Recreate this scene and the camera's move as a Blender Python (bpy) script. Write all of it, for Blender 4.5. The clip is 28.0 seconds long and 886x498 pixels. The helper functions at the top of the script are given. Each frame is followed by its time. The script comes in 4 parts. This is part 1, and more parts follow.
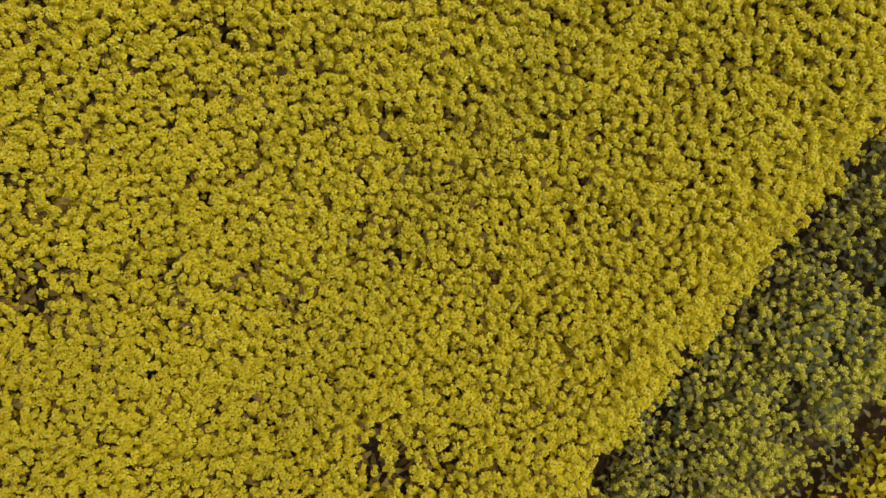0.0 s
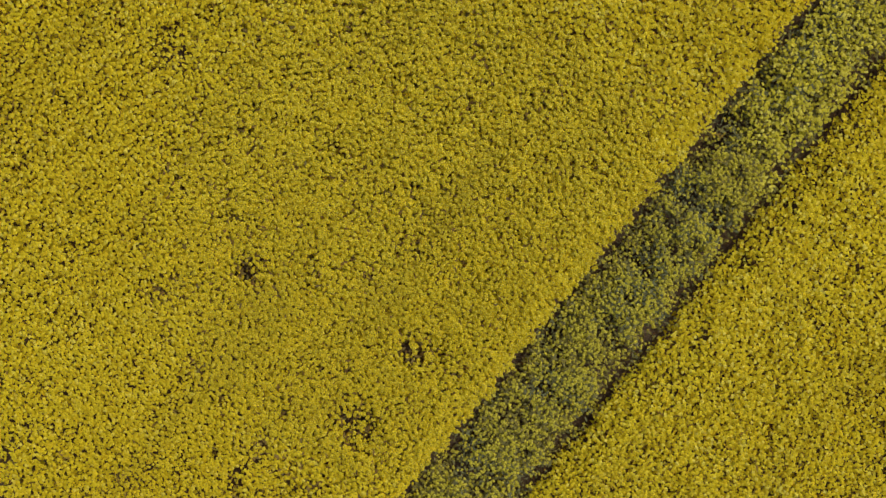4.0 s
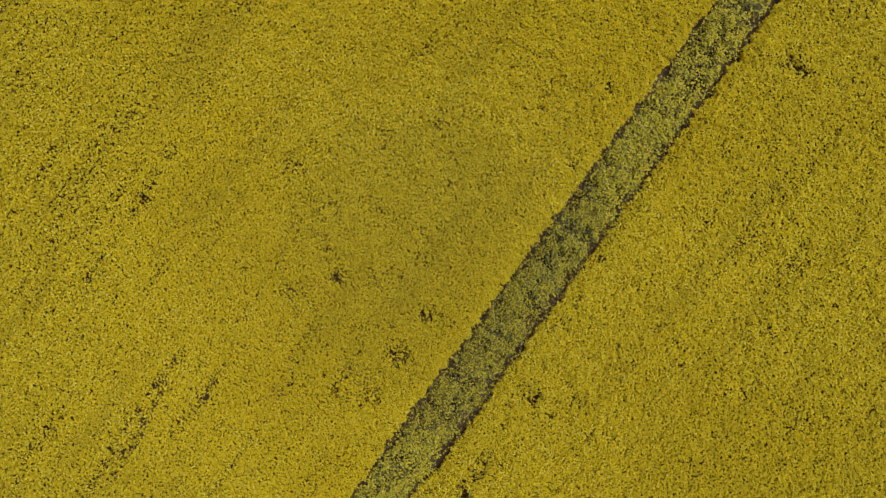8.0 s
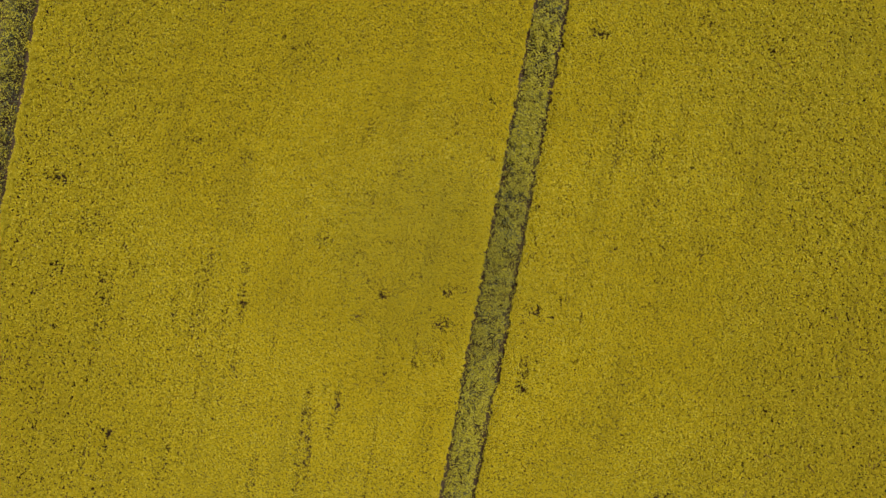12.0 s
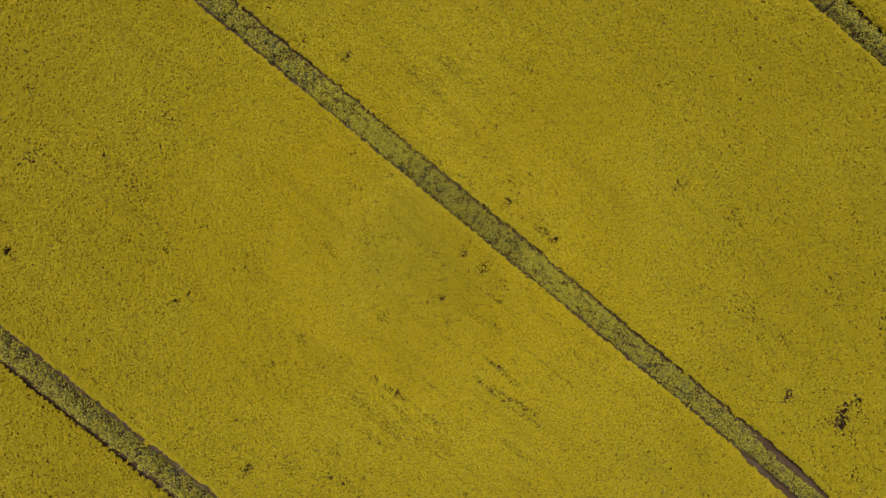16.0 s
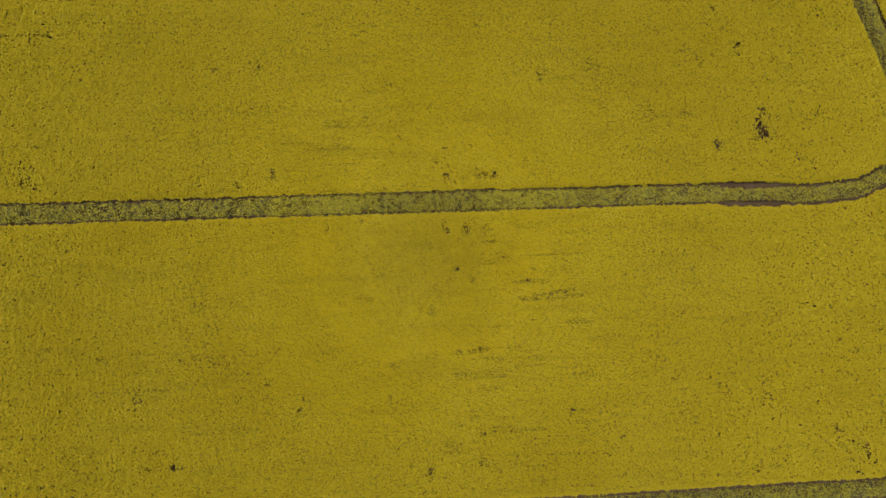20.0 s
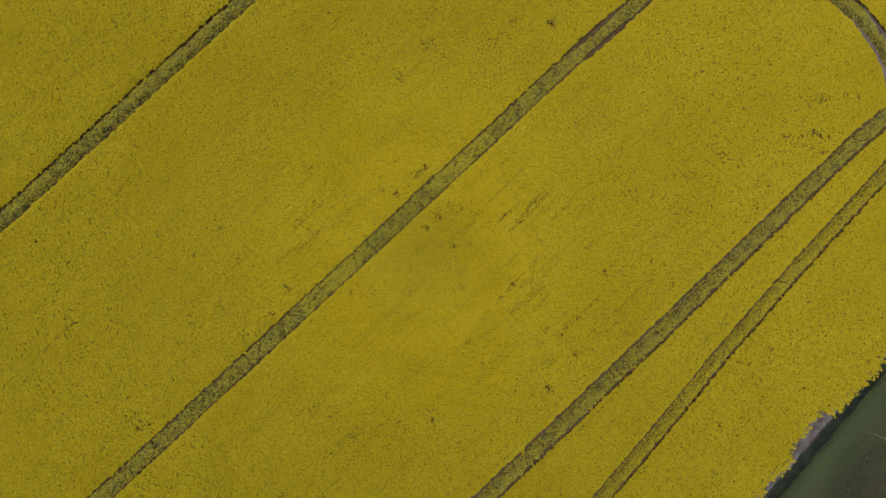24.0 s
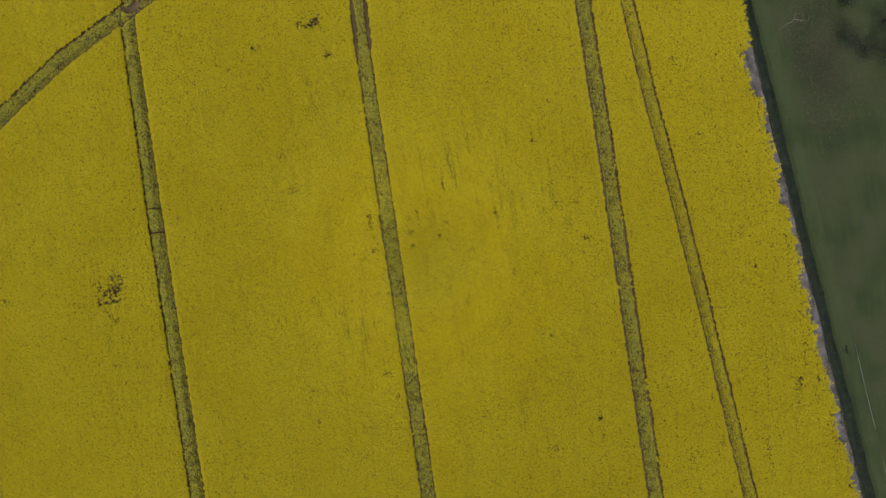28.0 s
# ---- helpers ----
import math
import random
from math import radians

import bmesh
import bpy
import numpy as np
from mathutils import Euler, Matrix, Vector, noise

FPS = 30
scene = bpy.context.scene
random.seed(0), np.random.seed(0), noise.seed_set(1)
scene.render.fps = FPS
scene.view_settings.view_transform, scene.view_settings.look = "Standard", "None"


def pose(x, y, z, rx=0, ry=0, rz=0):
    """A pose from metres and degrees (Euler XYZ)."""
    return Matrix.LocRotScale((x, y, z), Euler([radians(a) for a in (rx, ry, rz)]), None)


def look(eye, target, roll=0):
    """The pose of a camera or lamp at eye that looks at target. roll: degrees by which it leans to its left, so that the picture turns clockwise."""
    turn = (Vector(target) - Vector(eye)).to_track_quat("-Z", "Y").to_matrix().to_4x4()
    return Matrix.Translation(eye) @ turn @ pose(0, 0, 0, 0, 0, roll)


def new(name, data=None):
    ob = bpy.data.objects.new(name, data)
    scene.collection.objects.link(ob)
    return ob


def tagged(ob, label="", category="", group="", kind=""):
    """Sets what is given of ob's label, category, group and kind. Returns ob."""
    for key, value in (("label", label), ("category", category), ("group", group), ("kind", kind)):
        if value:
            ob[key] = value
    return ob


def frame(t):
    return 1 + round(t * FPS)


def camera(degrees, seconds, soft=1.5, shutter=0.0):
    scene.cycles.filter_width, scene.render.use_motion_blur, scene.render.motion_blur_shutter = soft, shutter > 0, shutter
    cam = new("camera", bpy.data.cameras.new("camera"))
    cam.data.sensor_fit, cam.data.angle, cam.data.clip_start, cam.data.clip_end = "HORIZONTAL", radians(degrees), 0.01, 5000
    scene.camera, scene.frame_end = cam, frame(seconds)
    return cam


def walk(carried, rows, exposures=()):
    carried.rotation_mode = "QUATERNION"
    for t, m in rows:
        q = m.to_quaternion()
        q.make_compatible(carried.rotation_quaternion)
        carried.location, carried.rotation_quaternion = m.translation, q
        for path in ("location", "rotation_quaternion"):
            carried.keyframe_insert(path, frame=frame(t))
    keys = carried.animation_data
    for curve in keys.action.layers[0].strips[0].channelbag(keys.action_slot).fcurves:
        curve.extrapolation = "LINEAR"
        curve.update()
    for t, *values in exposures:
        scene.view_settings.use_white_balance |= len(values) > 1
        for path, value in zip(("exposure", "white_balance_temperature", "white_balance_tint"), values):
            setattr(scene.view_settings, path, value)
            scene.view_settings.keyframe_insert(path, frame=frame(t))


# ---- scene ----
cam = camera(72, 28.0, soft=1.45)
# seconds, x, y, z, then the turns in degrees: a craft that climbs straight up and spins slowly
PATH = [
    (0.0, 3.073, 4.370, 5.745, -1.931, -0.661, -140.74),
    (0.5, 3.055, 4.379, 6.170, -1.943, -0.799, -140.63),
    (1.0, 3.046, 4.390, 6.672, -1.899, -0.801, -140.60),
    (1.5, 3.041, 4.402, 7.215, -1.817, -0.744, -140.59),
    (2.0, 3.040, 4.406, 7.837, -1.678, -0.693, -140.53),
    (2.5, 3.039, 4.399, 8.543, -1.506, -0.676, -140.44),
    (3.0, 3.045, 4.385, 9.292, -1.302, -0.611, -140.45),
    (3.5, 3.055, 4.364, 10.092, -1.090, -0.527, -140.51),
    (4.0, 3.066, 4.336, 10.954, -0.896, -0.449, -140.61),
    (4.5, 3.071, 4.302, 11.897, -0.743, -0.406, -140.69),
    (5.0, 3.062, 4.265, 12.941, -0.662, -0.426, -140.72),
    (5.5, 3.073, 4.227, 14.086, -0.546, -0.401, -140.72),
    (6.0, 3.102, 4.183, 15.241, -0.395, -0.350, -140.76),
    (6.5, 3.126, 4.145, 16.385, -0.292, -0.318, -141.02),
    (7.0, 3.142, 4.111, 17.522, -0.214, -0.319, -141.60),
    (7.5, 3.148, 4.090, 18.650, -0.177, -0.322, -142.46),
    (8.0, 3.142, 4.074, 19.768, -0.176, -0.319, -143.61),
    (8.5, 3.129, 4.050, 20.873, -0.191, -0.296, -145.22),
    (9.0, 3.116, 4.014, 21.980, -0.213, -0.262, -147.20),
    (9.5, 3.106, 3.977, 23.102, -0.250, -0.231, -149.56),
    (10.0, 3.093, 3.945, 24.234, -0.314, -0.220, -152.32),
    (10.5, 3.083, 3.914, 25.384, -0.384, -0.233, -155.68),
    (11.0, 3.093, 3.886, 26.554, -0.453, -0.242, -159.75),
    (11.5, 3.081, 3.851, 27.747, -0.542, -0.364, -164.32),
    (12.0, 3.084, 3.822, 28.915, -0.636, -0.481, -169.24),
    (12.5, 3.106, 3.791, 30.041, -0.706, -0.562, -174.63),
    (13.0, 3.103, 3.772, 31.176, -0.789, -0.647, -180.92),
    (13.5, 3.082, 3.758, 32.308, -0.875, -0.744, -188.03),
    (14.0, 3.052, 3.743, 33.426, -0.953, -0.864, -195.85),
    (14.5, 3.025, 3.719, 34.514, -1.010, -1.022, -204.30),
    (15.0, 3.012, 3.678, 35.557, -1.033, -1.232, -213.26),
    (15.5, 2.992, 3.635, 36.667, -1.029, -1.475, -222.21),
    (16.0, 2.986, 3.595, 37.796, -1.014, -1.671, -230.56),
    (16.5, 2.987, 3.577, 38.939, -1.004, -1.835, -237.75),
    (17.0, 2.970, 3.579, 40.118, -0.982, -1.982, -243.30),
    (17.5, 2.955, 3.567, 41.253, -0.951, -2.083, -247.82),
    (18.0, 2.963, 3.586, 42.397, -0.952, -2.189, -252.54),
    (18.5, 2.965, 3.621, 43.554, -0.936, -2.275, -257.39),
    (19.0, 2.949, 3.652, 44.724, -0.887, -2.319, -262.13),
    (19.5, 2.933, 3.698, 45.894, -0.835, -2.352, -266.91),
    (20.0, 2.920, 3.759, 47.049, -0.771, -2.379, -271.87),
    (20.5, 2.931, 3.829, 48.240, -0.714, -2.398, -276.96),
    (21.0, 2.947, 3.914, 49.447, -0.641, -2.398, -282.07),
    (21.5, 2.941, 4.005, 50.615, -0.524, -2.355, -287.18),
    (22.0, 2.953, 4.104, 51.713, -0.411, -2.287, -292.30),
    (22.5, 2.990, 4.214, 52.782, -0.312, -2.197, -297.44),
    (23.0, 3.055, 4.338, 53.871, -0.236, -2.087, -302.60),
    (23.5, 3.154, 4.479, 55.030, -0.199, -1.956, -307.78),
    (24.0, 3.292, 4.641, 56.315, -0.216, -1.799, -312.98),
    (24.5, 3.418, 4.827, 57.540, -0.224, -1.604, -318.46),
    (25.0, 3.533, 5.033, 58.706, -0.237, -1.414, -324.32),
    (25.5, 3.673, 5.260, 59.811, -0.294, -1.293, -330.65),
    (26.0, 3.793, 5.483, 60.970, -0.360, -1.206, -337.59),
    (26.5, 3.891, 5.685, 62.139, -0.428, -1.156, -345.01),
    (27.0, 3.962, 5.845, 63.237, -0.507, -1.140, -352.71),
    (27.5, 4.001, 5.992, 64.248, -0.566, -1.163, -360.49),
    (28.0, 4.032, 6.107, 65.150, -0.632, -1.224, -368.30),
]
# seconds, stops, white balance and tint, which drift a little on the way up
EXPOSURES = [(0.0, -0.32, 6180, 9), (5.0, -0.34, 6260, 10), (12.0, -0.38, 6310, 10), (20.0, -0.37, 6360, 9), (25.0, -0.39, 6350, 2), (28.0, -0.38, 6270, -2)]
walk(cam, [(t, pose(x, y, z, rx, ry, rz)) for t, x, y, z, rx, ry, rz in PATH], EXPOSURES)

# ---- light: an overcast sky ----
world = bpy.data.worlds.new("overcast_sky")
scene.world = world
world.use_nodes = True
wn, wl = world.node_tree.nodes, world.node_tree.links
sky = wn.new("ShaderNodeTexSky")
sky.sky_type, sky.sun_disc = "NISHITA", False
sky.sun_elevation, sky.sun_rotation = radians(60), radians(200)
sky.dust_density, sky.air_density = 4.0, 1.0
wl.new(sky.outputs["Color"], wn["Background"].inputs["Color"])
wn["Background"].inputs["Strength"].default_value = 0.13
sun = new("sun", bpy.data.lights.new("sun", "SUN"))
sun.data.energy, sun.data.angle, sun.data.color = 1.5, radians(24), (1.0, 0.965, 0.90)
sun.matrix_world = look((-11, -31, 60), (0, 0, 0))


# ---- materials ----
class Mat:
    """A small builder for node materials."""

    def __init__(self, name, rough=0.8):
        self.m = bpy.data.materials.new(name)
        self.m.use_nodes = True
        self.n, self.l = self.m.node_tree.nodes, self.m.node_tree.links
        self.b = self.n["Principled BSDF"]
        self.b.inputs["Roughness"].default_value = rough
        self.b.inputs["Specular IOR Level"].default_value = 0.2
        self.geo = self.n.new("ShaderNodeNewGeometry")

    def noise(self, scale, detail=3.0, stretch=(1, 1, 1)):
        mp = self.n.new("ShaderNodeMapping")
        mp.inputs["Scale"].default_value = [scale * s for s in stretch]
        self.l.new(self.geo.outputs["Position"], mp.inputs["Vector"])
        t = self.n.new("ShaderNodeTexNoise")
        t.inputs["Scale"].default_value, t.inputs["Detail"].default_value = 1.0, detail
        self.l.new(mp.outputs["Vector"], t.inputs["Vector"])
        return t.outputs["Fac"]

    def ramp(self, value, *stops):
        r = self.n.new("ShaderNodeValToRGB")
        e = r.color_ramp.elements
        while len(e) < len(stops):
            e.new(0.5)
        for k, (at, col) in zip(e, stops):
            k.position, k.color = at, (*col, 1)
        self.l.new(value, r.inputs["Fac"])
        return r.outputs["Color"]

    def mix(self, fac, a, b, how="MIX"):
        x = self.n.new("ShaderNodeMix")
        x.data_type, x.blend_type = "RGBA", how
        for sock, v in ((x.inputs[0], fac), (x.inputs[6], a), (x.inputs[7], b)):
            if isinstance(v, bpy.types.NodeSocket):
                self.l.new(v, sock)
            else:
                sock.default_value = v if isinstance(v, (int, float)) else (*v, 1)
        return x.outputs[2]

    def color(self, c):
        self.l.new(c, self.b.inputs["Base Color"])
        return self

    def bump(self, value, depth, strength=1.0):
        k = self.n.new("ShaderNodeBump")
        k.inputs["Distance"].default_value, k.inputs["Strength"].default_value = depth, strength
        self.l.new(value, k.inputs["Height"])
        self.l.new(k.outputs["Normal"], self.b.inputs["Normal"])
        return self

    def translucent(self, c, share):
        t, s = self.n.new("ShaderNodeBsdfTranslucent"), self.n.new("ShaderNodeMixShader")
        self.l.new(c, t.inputs["Color"])
        s.inputs[0].default_value = share
        self.l.new(self.b.outputs[0], s.inputs[1])
        self.l.new(t.outputs[0], s.inputs[2])
        self.l.new(s.outputs[0], self.n["Material Output"].inputs["Surface"])
        return self


def petal_material():
    k = Mat("rapeseed_petal", 0.9)
    k.b.inputs["Specular IOR Level"].default_value = 0.04
    c = k.ramp(k.geo.outputs["Random Per Island"], (0.0, (0.66, 0.508, 0.016)), (0.35, (0.805, 0.645, 0.023)), (0.78, (0.875, 0.72, 0.036)), (1.0, (0.93, 0.82, 0.13)))
    c = k.mix(k.ramp(k.noise(0.11, 4), (0.42, (0, 0, 0)), (0.62, (0.5, 0.5, 0.5))), c, (0.75, 0.58, 0.017))
    c = k.mix(k.ramp(k.noise(1.5, 4, (1, 0.10, 1)), (0.52, (0, 0, 0)), (0.70, (0.4, 0.4, 0.4))), c, (0.58, 0.46, 0.03))
    return k.color(c).translucent(c, 0.35).m


def bud_material():
    k = Mat("rapeseed_bud", 0.6)
    return k.color(k.ramp(k.geo.outputs["Random Per Island"], (0.0, (0.28, 0.245, 0.03)), (1.0, (0.46, 0.375, 0.035)))).m


def leaf_material(name, a, b, dull, grey=None):
    k = Mat(name, 0.8)
    k.b.inputs["Specular IOR Level"].default_value = 0.06
    c = k.ramp(k.geo.outputs["Random Per Island"], (0.0, a), (0.6, b), (1.0, dull))
    c = k.mix(k.ramp(k.noise(14, 3), (0.4, (0, 0, 0)), (0.7, (0.4, 0.4, 0.4))), c, a)
    if grey:
        c = k.mix(k.ramp(k.noise(1.3, 3), (0.44, (0, 0, 0)), (0.62, (0.85, 0.85, 0.85))), c, grey)
    return k.color(c).translucent(c, 0.2).m


def soil_material(name, a, b, c):
    k = Mat(name, 0.95)
    col = k.ramp(k.noise(0.9, 6), (0.35, a), (0.52, b), (0.7, c))
    col = k.mix(k.ramp(k.noise(23, 4), (0.4, (0, 0, 0)), (0.75, (0.6, 0.6, 0.6))), col, a)
    return k.color(col).bump(k.noise(17, 6), 0.05, 0.8).m


def meadow_material(name, lush, dry=1.0):
    k = Mat(name, 0.9)
    tone = lambda r, g, b: (r * lush, g * lush, b * lush)
    c = k.ramp(k.noise(0.22, 5), (0.36, tone(0.047, 0.060, 0.024)), (0.5, tone(0.067, 0.075, 0.033)), (0.62, tone(0.062 + 0.034 * dry, 0.076 + 0.008 * dry, 0.032 + 0.018 * dry)))
    c = k.mix(k.ramp(k.noise(1.6, 5, (1, 0.15, 1)), (0.42, (0, 0, 0)), (0.66, (0.45, 0.45, 0.45))), c, tone(0.078, 0.096, 0.034))
    c = k.mix(k.ramp(k.noise(30, 3), (0.45, (0, 0, 0)), (0.7, (0.4, 0.4, 0.4))), c, tone(0.038, 0.052, 0.020))
    return k.color(c).bump(k.noise(38, 5), 0.06, 0.9).m


def ditch_material():
    k = Mat("ditch_bank", 0.9)
    c = k.ramp(k.noise(1.2, 5), (0.35, (0.026, 0.034, 0.026)), (0.6, (0.040, 0.050, 0.034)), (0.75, (0.06, 0.066, 0.040)))
    return k.color(c).bump(k.noise(26, 5), 0.08, 1.0).m


def plain_material(name, a, b, rough=0.7, scale=9.0, metal=0.0):
    k = Mat(name, rough)
    k.b.inputs["Metallic"].default_value = metal
    return k.color(k.ramp(k.noise(scale, 5), (0.35, a), (0.7, b))).bump(k.noise(scale * 6, 4), 0.01, 0.5).m


def shaded_clump_material():
    """Several plants together: petals, buds, pods and upper leaves, darkened for the shade between."""
    k = Mat("shaded_rapeseed_clump", 0.9)
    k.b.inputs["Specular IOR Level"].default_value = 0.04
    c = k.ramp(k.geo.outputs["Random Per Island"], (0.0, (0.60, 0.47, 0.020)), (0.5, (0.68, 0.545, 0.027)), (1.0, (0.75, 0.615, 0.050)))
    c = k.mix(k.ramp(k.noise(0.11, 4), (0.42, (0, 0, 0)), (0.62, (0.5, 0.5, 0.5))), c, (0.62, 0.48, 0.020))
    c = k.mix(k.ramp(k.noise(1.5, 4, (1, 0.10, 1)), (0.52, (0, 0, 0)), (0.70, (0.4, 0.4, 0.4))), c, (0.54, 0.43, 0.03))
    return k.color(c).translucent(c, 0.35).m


SHADED_CLUMP = shaded_clump_material()
PETAL, BUD = petal_material(), bud_material()
LEAF = leaf_material("rapeseed_leaf", (0.205, 0.125, 0.038), (0.295, 0.195, 0.047), (0.205, 0.178, 0.062))
# lighter copy of the leaf, with yellow light bounced in the gaps painted in
BOUNCE_LEAF = leaf_material("rapeseed_bounce_leaf", (0.265, 0.175, 0.040), (0.360, 0.250, 0.048), (0.280, 0.225, 0.060))
STRIP_PETAL = leaf_material("greenish_petal", (0.52, 0.45, 0.035), (0.68, 0.575, 0.04), (0.78, 0.69, 0.12))
STRIP_LEAF = leaf_material("stunted_leaf", (0.205, 0.174, 0.044), (0.290, 0.244, 0.053), (0.250, 0.222, 0.078), (0.195, 0.205, 0.100))
STEM = leaf_material("rapeseed_stem", (0.08, 0.11, 0.03), (0.12, 0.14, 0.05), (0.14, 0.13, 0.06))
SOIL = soil_material("field_soil", (0.070, 0.040, 0.024), (0.095, 0.060, 0.034), (0.14, 0.094, 0.058))
RUT_SOIL = soil_material("rut_soil", (0.108, 0.066, 0.034), (0.152, 0.100, 0.055), (0.200, 0.142, 0.088))
PALE_SOIL = soil_material("dry_pale_soil", (0.20, 0.158, 0.165), (0.305, 0.250, 0.265), (0.385, 0.327, 0.345))
LANE_SOIL = soil_material("lane_soil", (0.13, 0.095, 0.093), (0.215, 0.165, 0.165), (0.31, 0.255, 0.26))
MARGIN_SOIL = soil_material("margin_soil", (0.115, 0.09, 0.088), (0.23, 0.188, 0.192), (0.35, 0.295, 0.305))
MEADOW, DITCH = meadow_material("meadow_grass", 1.12, 0.5), ditch_material()
VERGE = meadow_material("verge_grass", 1.25, 0.1)
DEAD_WOOD = plain_material("bleached_wood", (0.24, 0.18, 0.14), (0.42, 0.34, 0.28), 0.8, 14)
PALE_PIPE = plain_material("pale_plastic_pipe", (0.22, 0.23, 0.19), (0.34, 0.35, 0.30), 0.5, 6)
STEEL = plain_material("galvanised_steel", (0.24, 0.245, 0.25), (0.40, 0.40, 0.40), 0.5, 8)
DECK = plain_material("weathered_deck_board", (0.055, 0.051, 0.047), (0.10, 0.092, 0.085), 0.85, 2.5)
RUBBER = plain_material("tyre_rubber", (0.02, 0.02, 0.02), (0.04, 0.04, 0.04), 0.8, 12)
STONE = plain_material("pale_stone", (0.26, 0.26, 0.25), (0.45, 0.45, 0.43), 0.85, 7)
POST_WOOD = plain_material("dark_post_wood", (0.03, 0.028, 0.022), (0.07, 0.06, 0.05), 0.85, 10)
BUSH_LEAF = leaf_material("shrub_leaf", (0.036, 0.046, 0.028), (0.058, 0.070, 0.042), (0.09, 0.10, 0.065))
BLOSSOM = plain_material("white_blossom", (0.32, 0.34, 0.30), (0.50, 0.52, 0.46), 0.7, 9)

# ---- the plan ----
CANOPY = 1.25                                   # height of the flowering crop
FIELD = 0.42                                    # the field lies higher than the ditch and the meadow
HUB = np.array([3.3, 4.4])                      # ground point under the climb
RNG = np.random.default_rng(7)
TABLE = RNG.random((256, 256))


def vnoise(x, y, seed=0):
    """Smooth value noise in 0 to 1."""
    x, y = x + seed * 17.13, y + seed * 9.71
    i, j = np.floor(x).astype(int), np.floor(y).astype(int)
    u, v = x - i, y - j
    u, v = u * u * (3 - 2 * u), v * v * (3 - 2 * v)
    a, b = TABLE[i & 255, j & 255], TABLE[(i + 1) & 255, j & 255]
    c, d = TABLE[i & 255, (j + 1) & 255], TABLE[(i + 1) & 255, (j + 1) & 255]
    return (a * (1 - u) + b * u) * (1 - v) + (c * (1 - u) + d * u) * v


def step(a, b, x):
    t = np.clip((x - a) / (b - a), 0, 1)
    return t * t * (3 - 2 * t)


def ditch_x(y):
    """The field-side lip of the ditch."""
    return 43.65 - 0.105 * y + 0.0001 * y * y


# bare bays along the field's edge: y, half length, depth
BAYS = [(18.8, 2.5, 0.8), (13.4, 1.0, 0.4), (9.9, 0.4, 0.25), (5.8, 1.5, 0.7), (1.8, 0.4, 0.35), (-0.4, 0.5, 0.4), (-3.7, 0.9, 0.55), (-7.5, 0.8, 0.4),
        (-10.6, 1.4, 0.35), (-15.8, 0.6, 0.3), (-20.6, 2.2, 0.5), (-25.5, 0.9, 0.4)]


def bay(y):
    return sum(k * step(1.3, 0.7, np.abs(y - y0) / h + 0.7 * (vnoise(y * 2.3, y * 0 + y0, 16) - 0.5)) for y0, h, k in BAYS)


def crop_edge(y):
    e = ditch_x(y) - 0.36 - 0.44 * step(25, 21, y) - 0.25 * step(0, -6, y) + 0.2 * step(-12, -20, y)
    return e - bay(y) - 0.3 * vnoise(y * 2.1, y * 0 + 7.5, 4) - 0.2 * vnoise(y * 0.5, y * 0 + 1.5, 3)


def ground_z(x, y):
    """The field's level, sloping down to the ditch."""
    return FIELD * step(-0.1, -1.9, x - ditch_x(np.clip(y, -150, 150)))


# wheel tracks: centre line, half gauge, half width of a rut, share of plants left between the wheels
TRACKS = {
    "main": ([(0, -62), (0, 26), (0.2, 31.4), (0.3, 34.5), (0.0, 38.2), (-1.15, 40.7), (-2.4, 42.3), (-4.3, 43.3)], 0.73, 0.10, 0.95),
    "west": ([(-24.07, -62), (-24.02, 12), (-23.85, 28), (-23.8, 33.4), (-23.4, 35.2)], 0.68, 0.10, 1.0),
    "east": ([(24.05, -62), (23.95, 0), (23.87, 16), (23.62, 35), (23.6, 41), (23.9, 45.6)], 0.74, 0.145, 1.0),
    "edge": ([(37.7, -62), (34.12, -26.1), (31.82, -3), (30.5, 9.1), (29.23, 19.2), (28.36, 28.6), (27.55, 40.4), (27.4, 42.0)], 0.625, 0.12, 1.0),
    "headland": ([(-64, 6), (-37.95, 25.52), (-30.91, 30.55), (-24.1, 34.25), (-19.5, 36.75), (-14.87, 38.9), (-9.96, 41.0), (-6.1, 42.75), (-3.9, 44.0), (1.29, 46.0), (9.5, 48.2),
                  (15.0, 49.0), (18.5, 48.7), (20.5, 48.15), (22.3, 47.15), (23.9, 46.1), (25.2, 45.1), (26.0, 44.2)], 0.74, 0.12, 0.9),
    "lane_a": ([(26.45, 45.2), (26.5, 46.6), (26.1, 48.0), (25.7, 49.2), (25.0, 52.0), (24.2, 58)], 0.0, 0.36, 0.6),
    "lane_b": ([(28.2, 44.7), (27.75, 46.3), (27.5, 47.7), (27.6, 50.0), (28.5, 53.0), (30, 58)], 0.0, 0.36, 0.6),
}
# the pale trampled gateway where the tracks meet
GATEWAY = [(25.5, 43.9), (25.8, 42.8), (26.9, 41.9), (28.1, 41.35), (28.9, 41.4), (29.7, 41.0), (30.9, 40.4), (32.1, 39.9), (32.7, 40.4), (33.0, 41.3),
           (32.0, 42.2), (30.6, 43.1), (29.1, 43.9), (28.4, 44.8), (27.7, 45.1), (26.7, 45.6), (26.2, 45.0), (26.1, 44.2)]
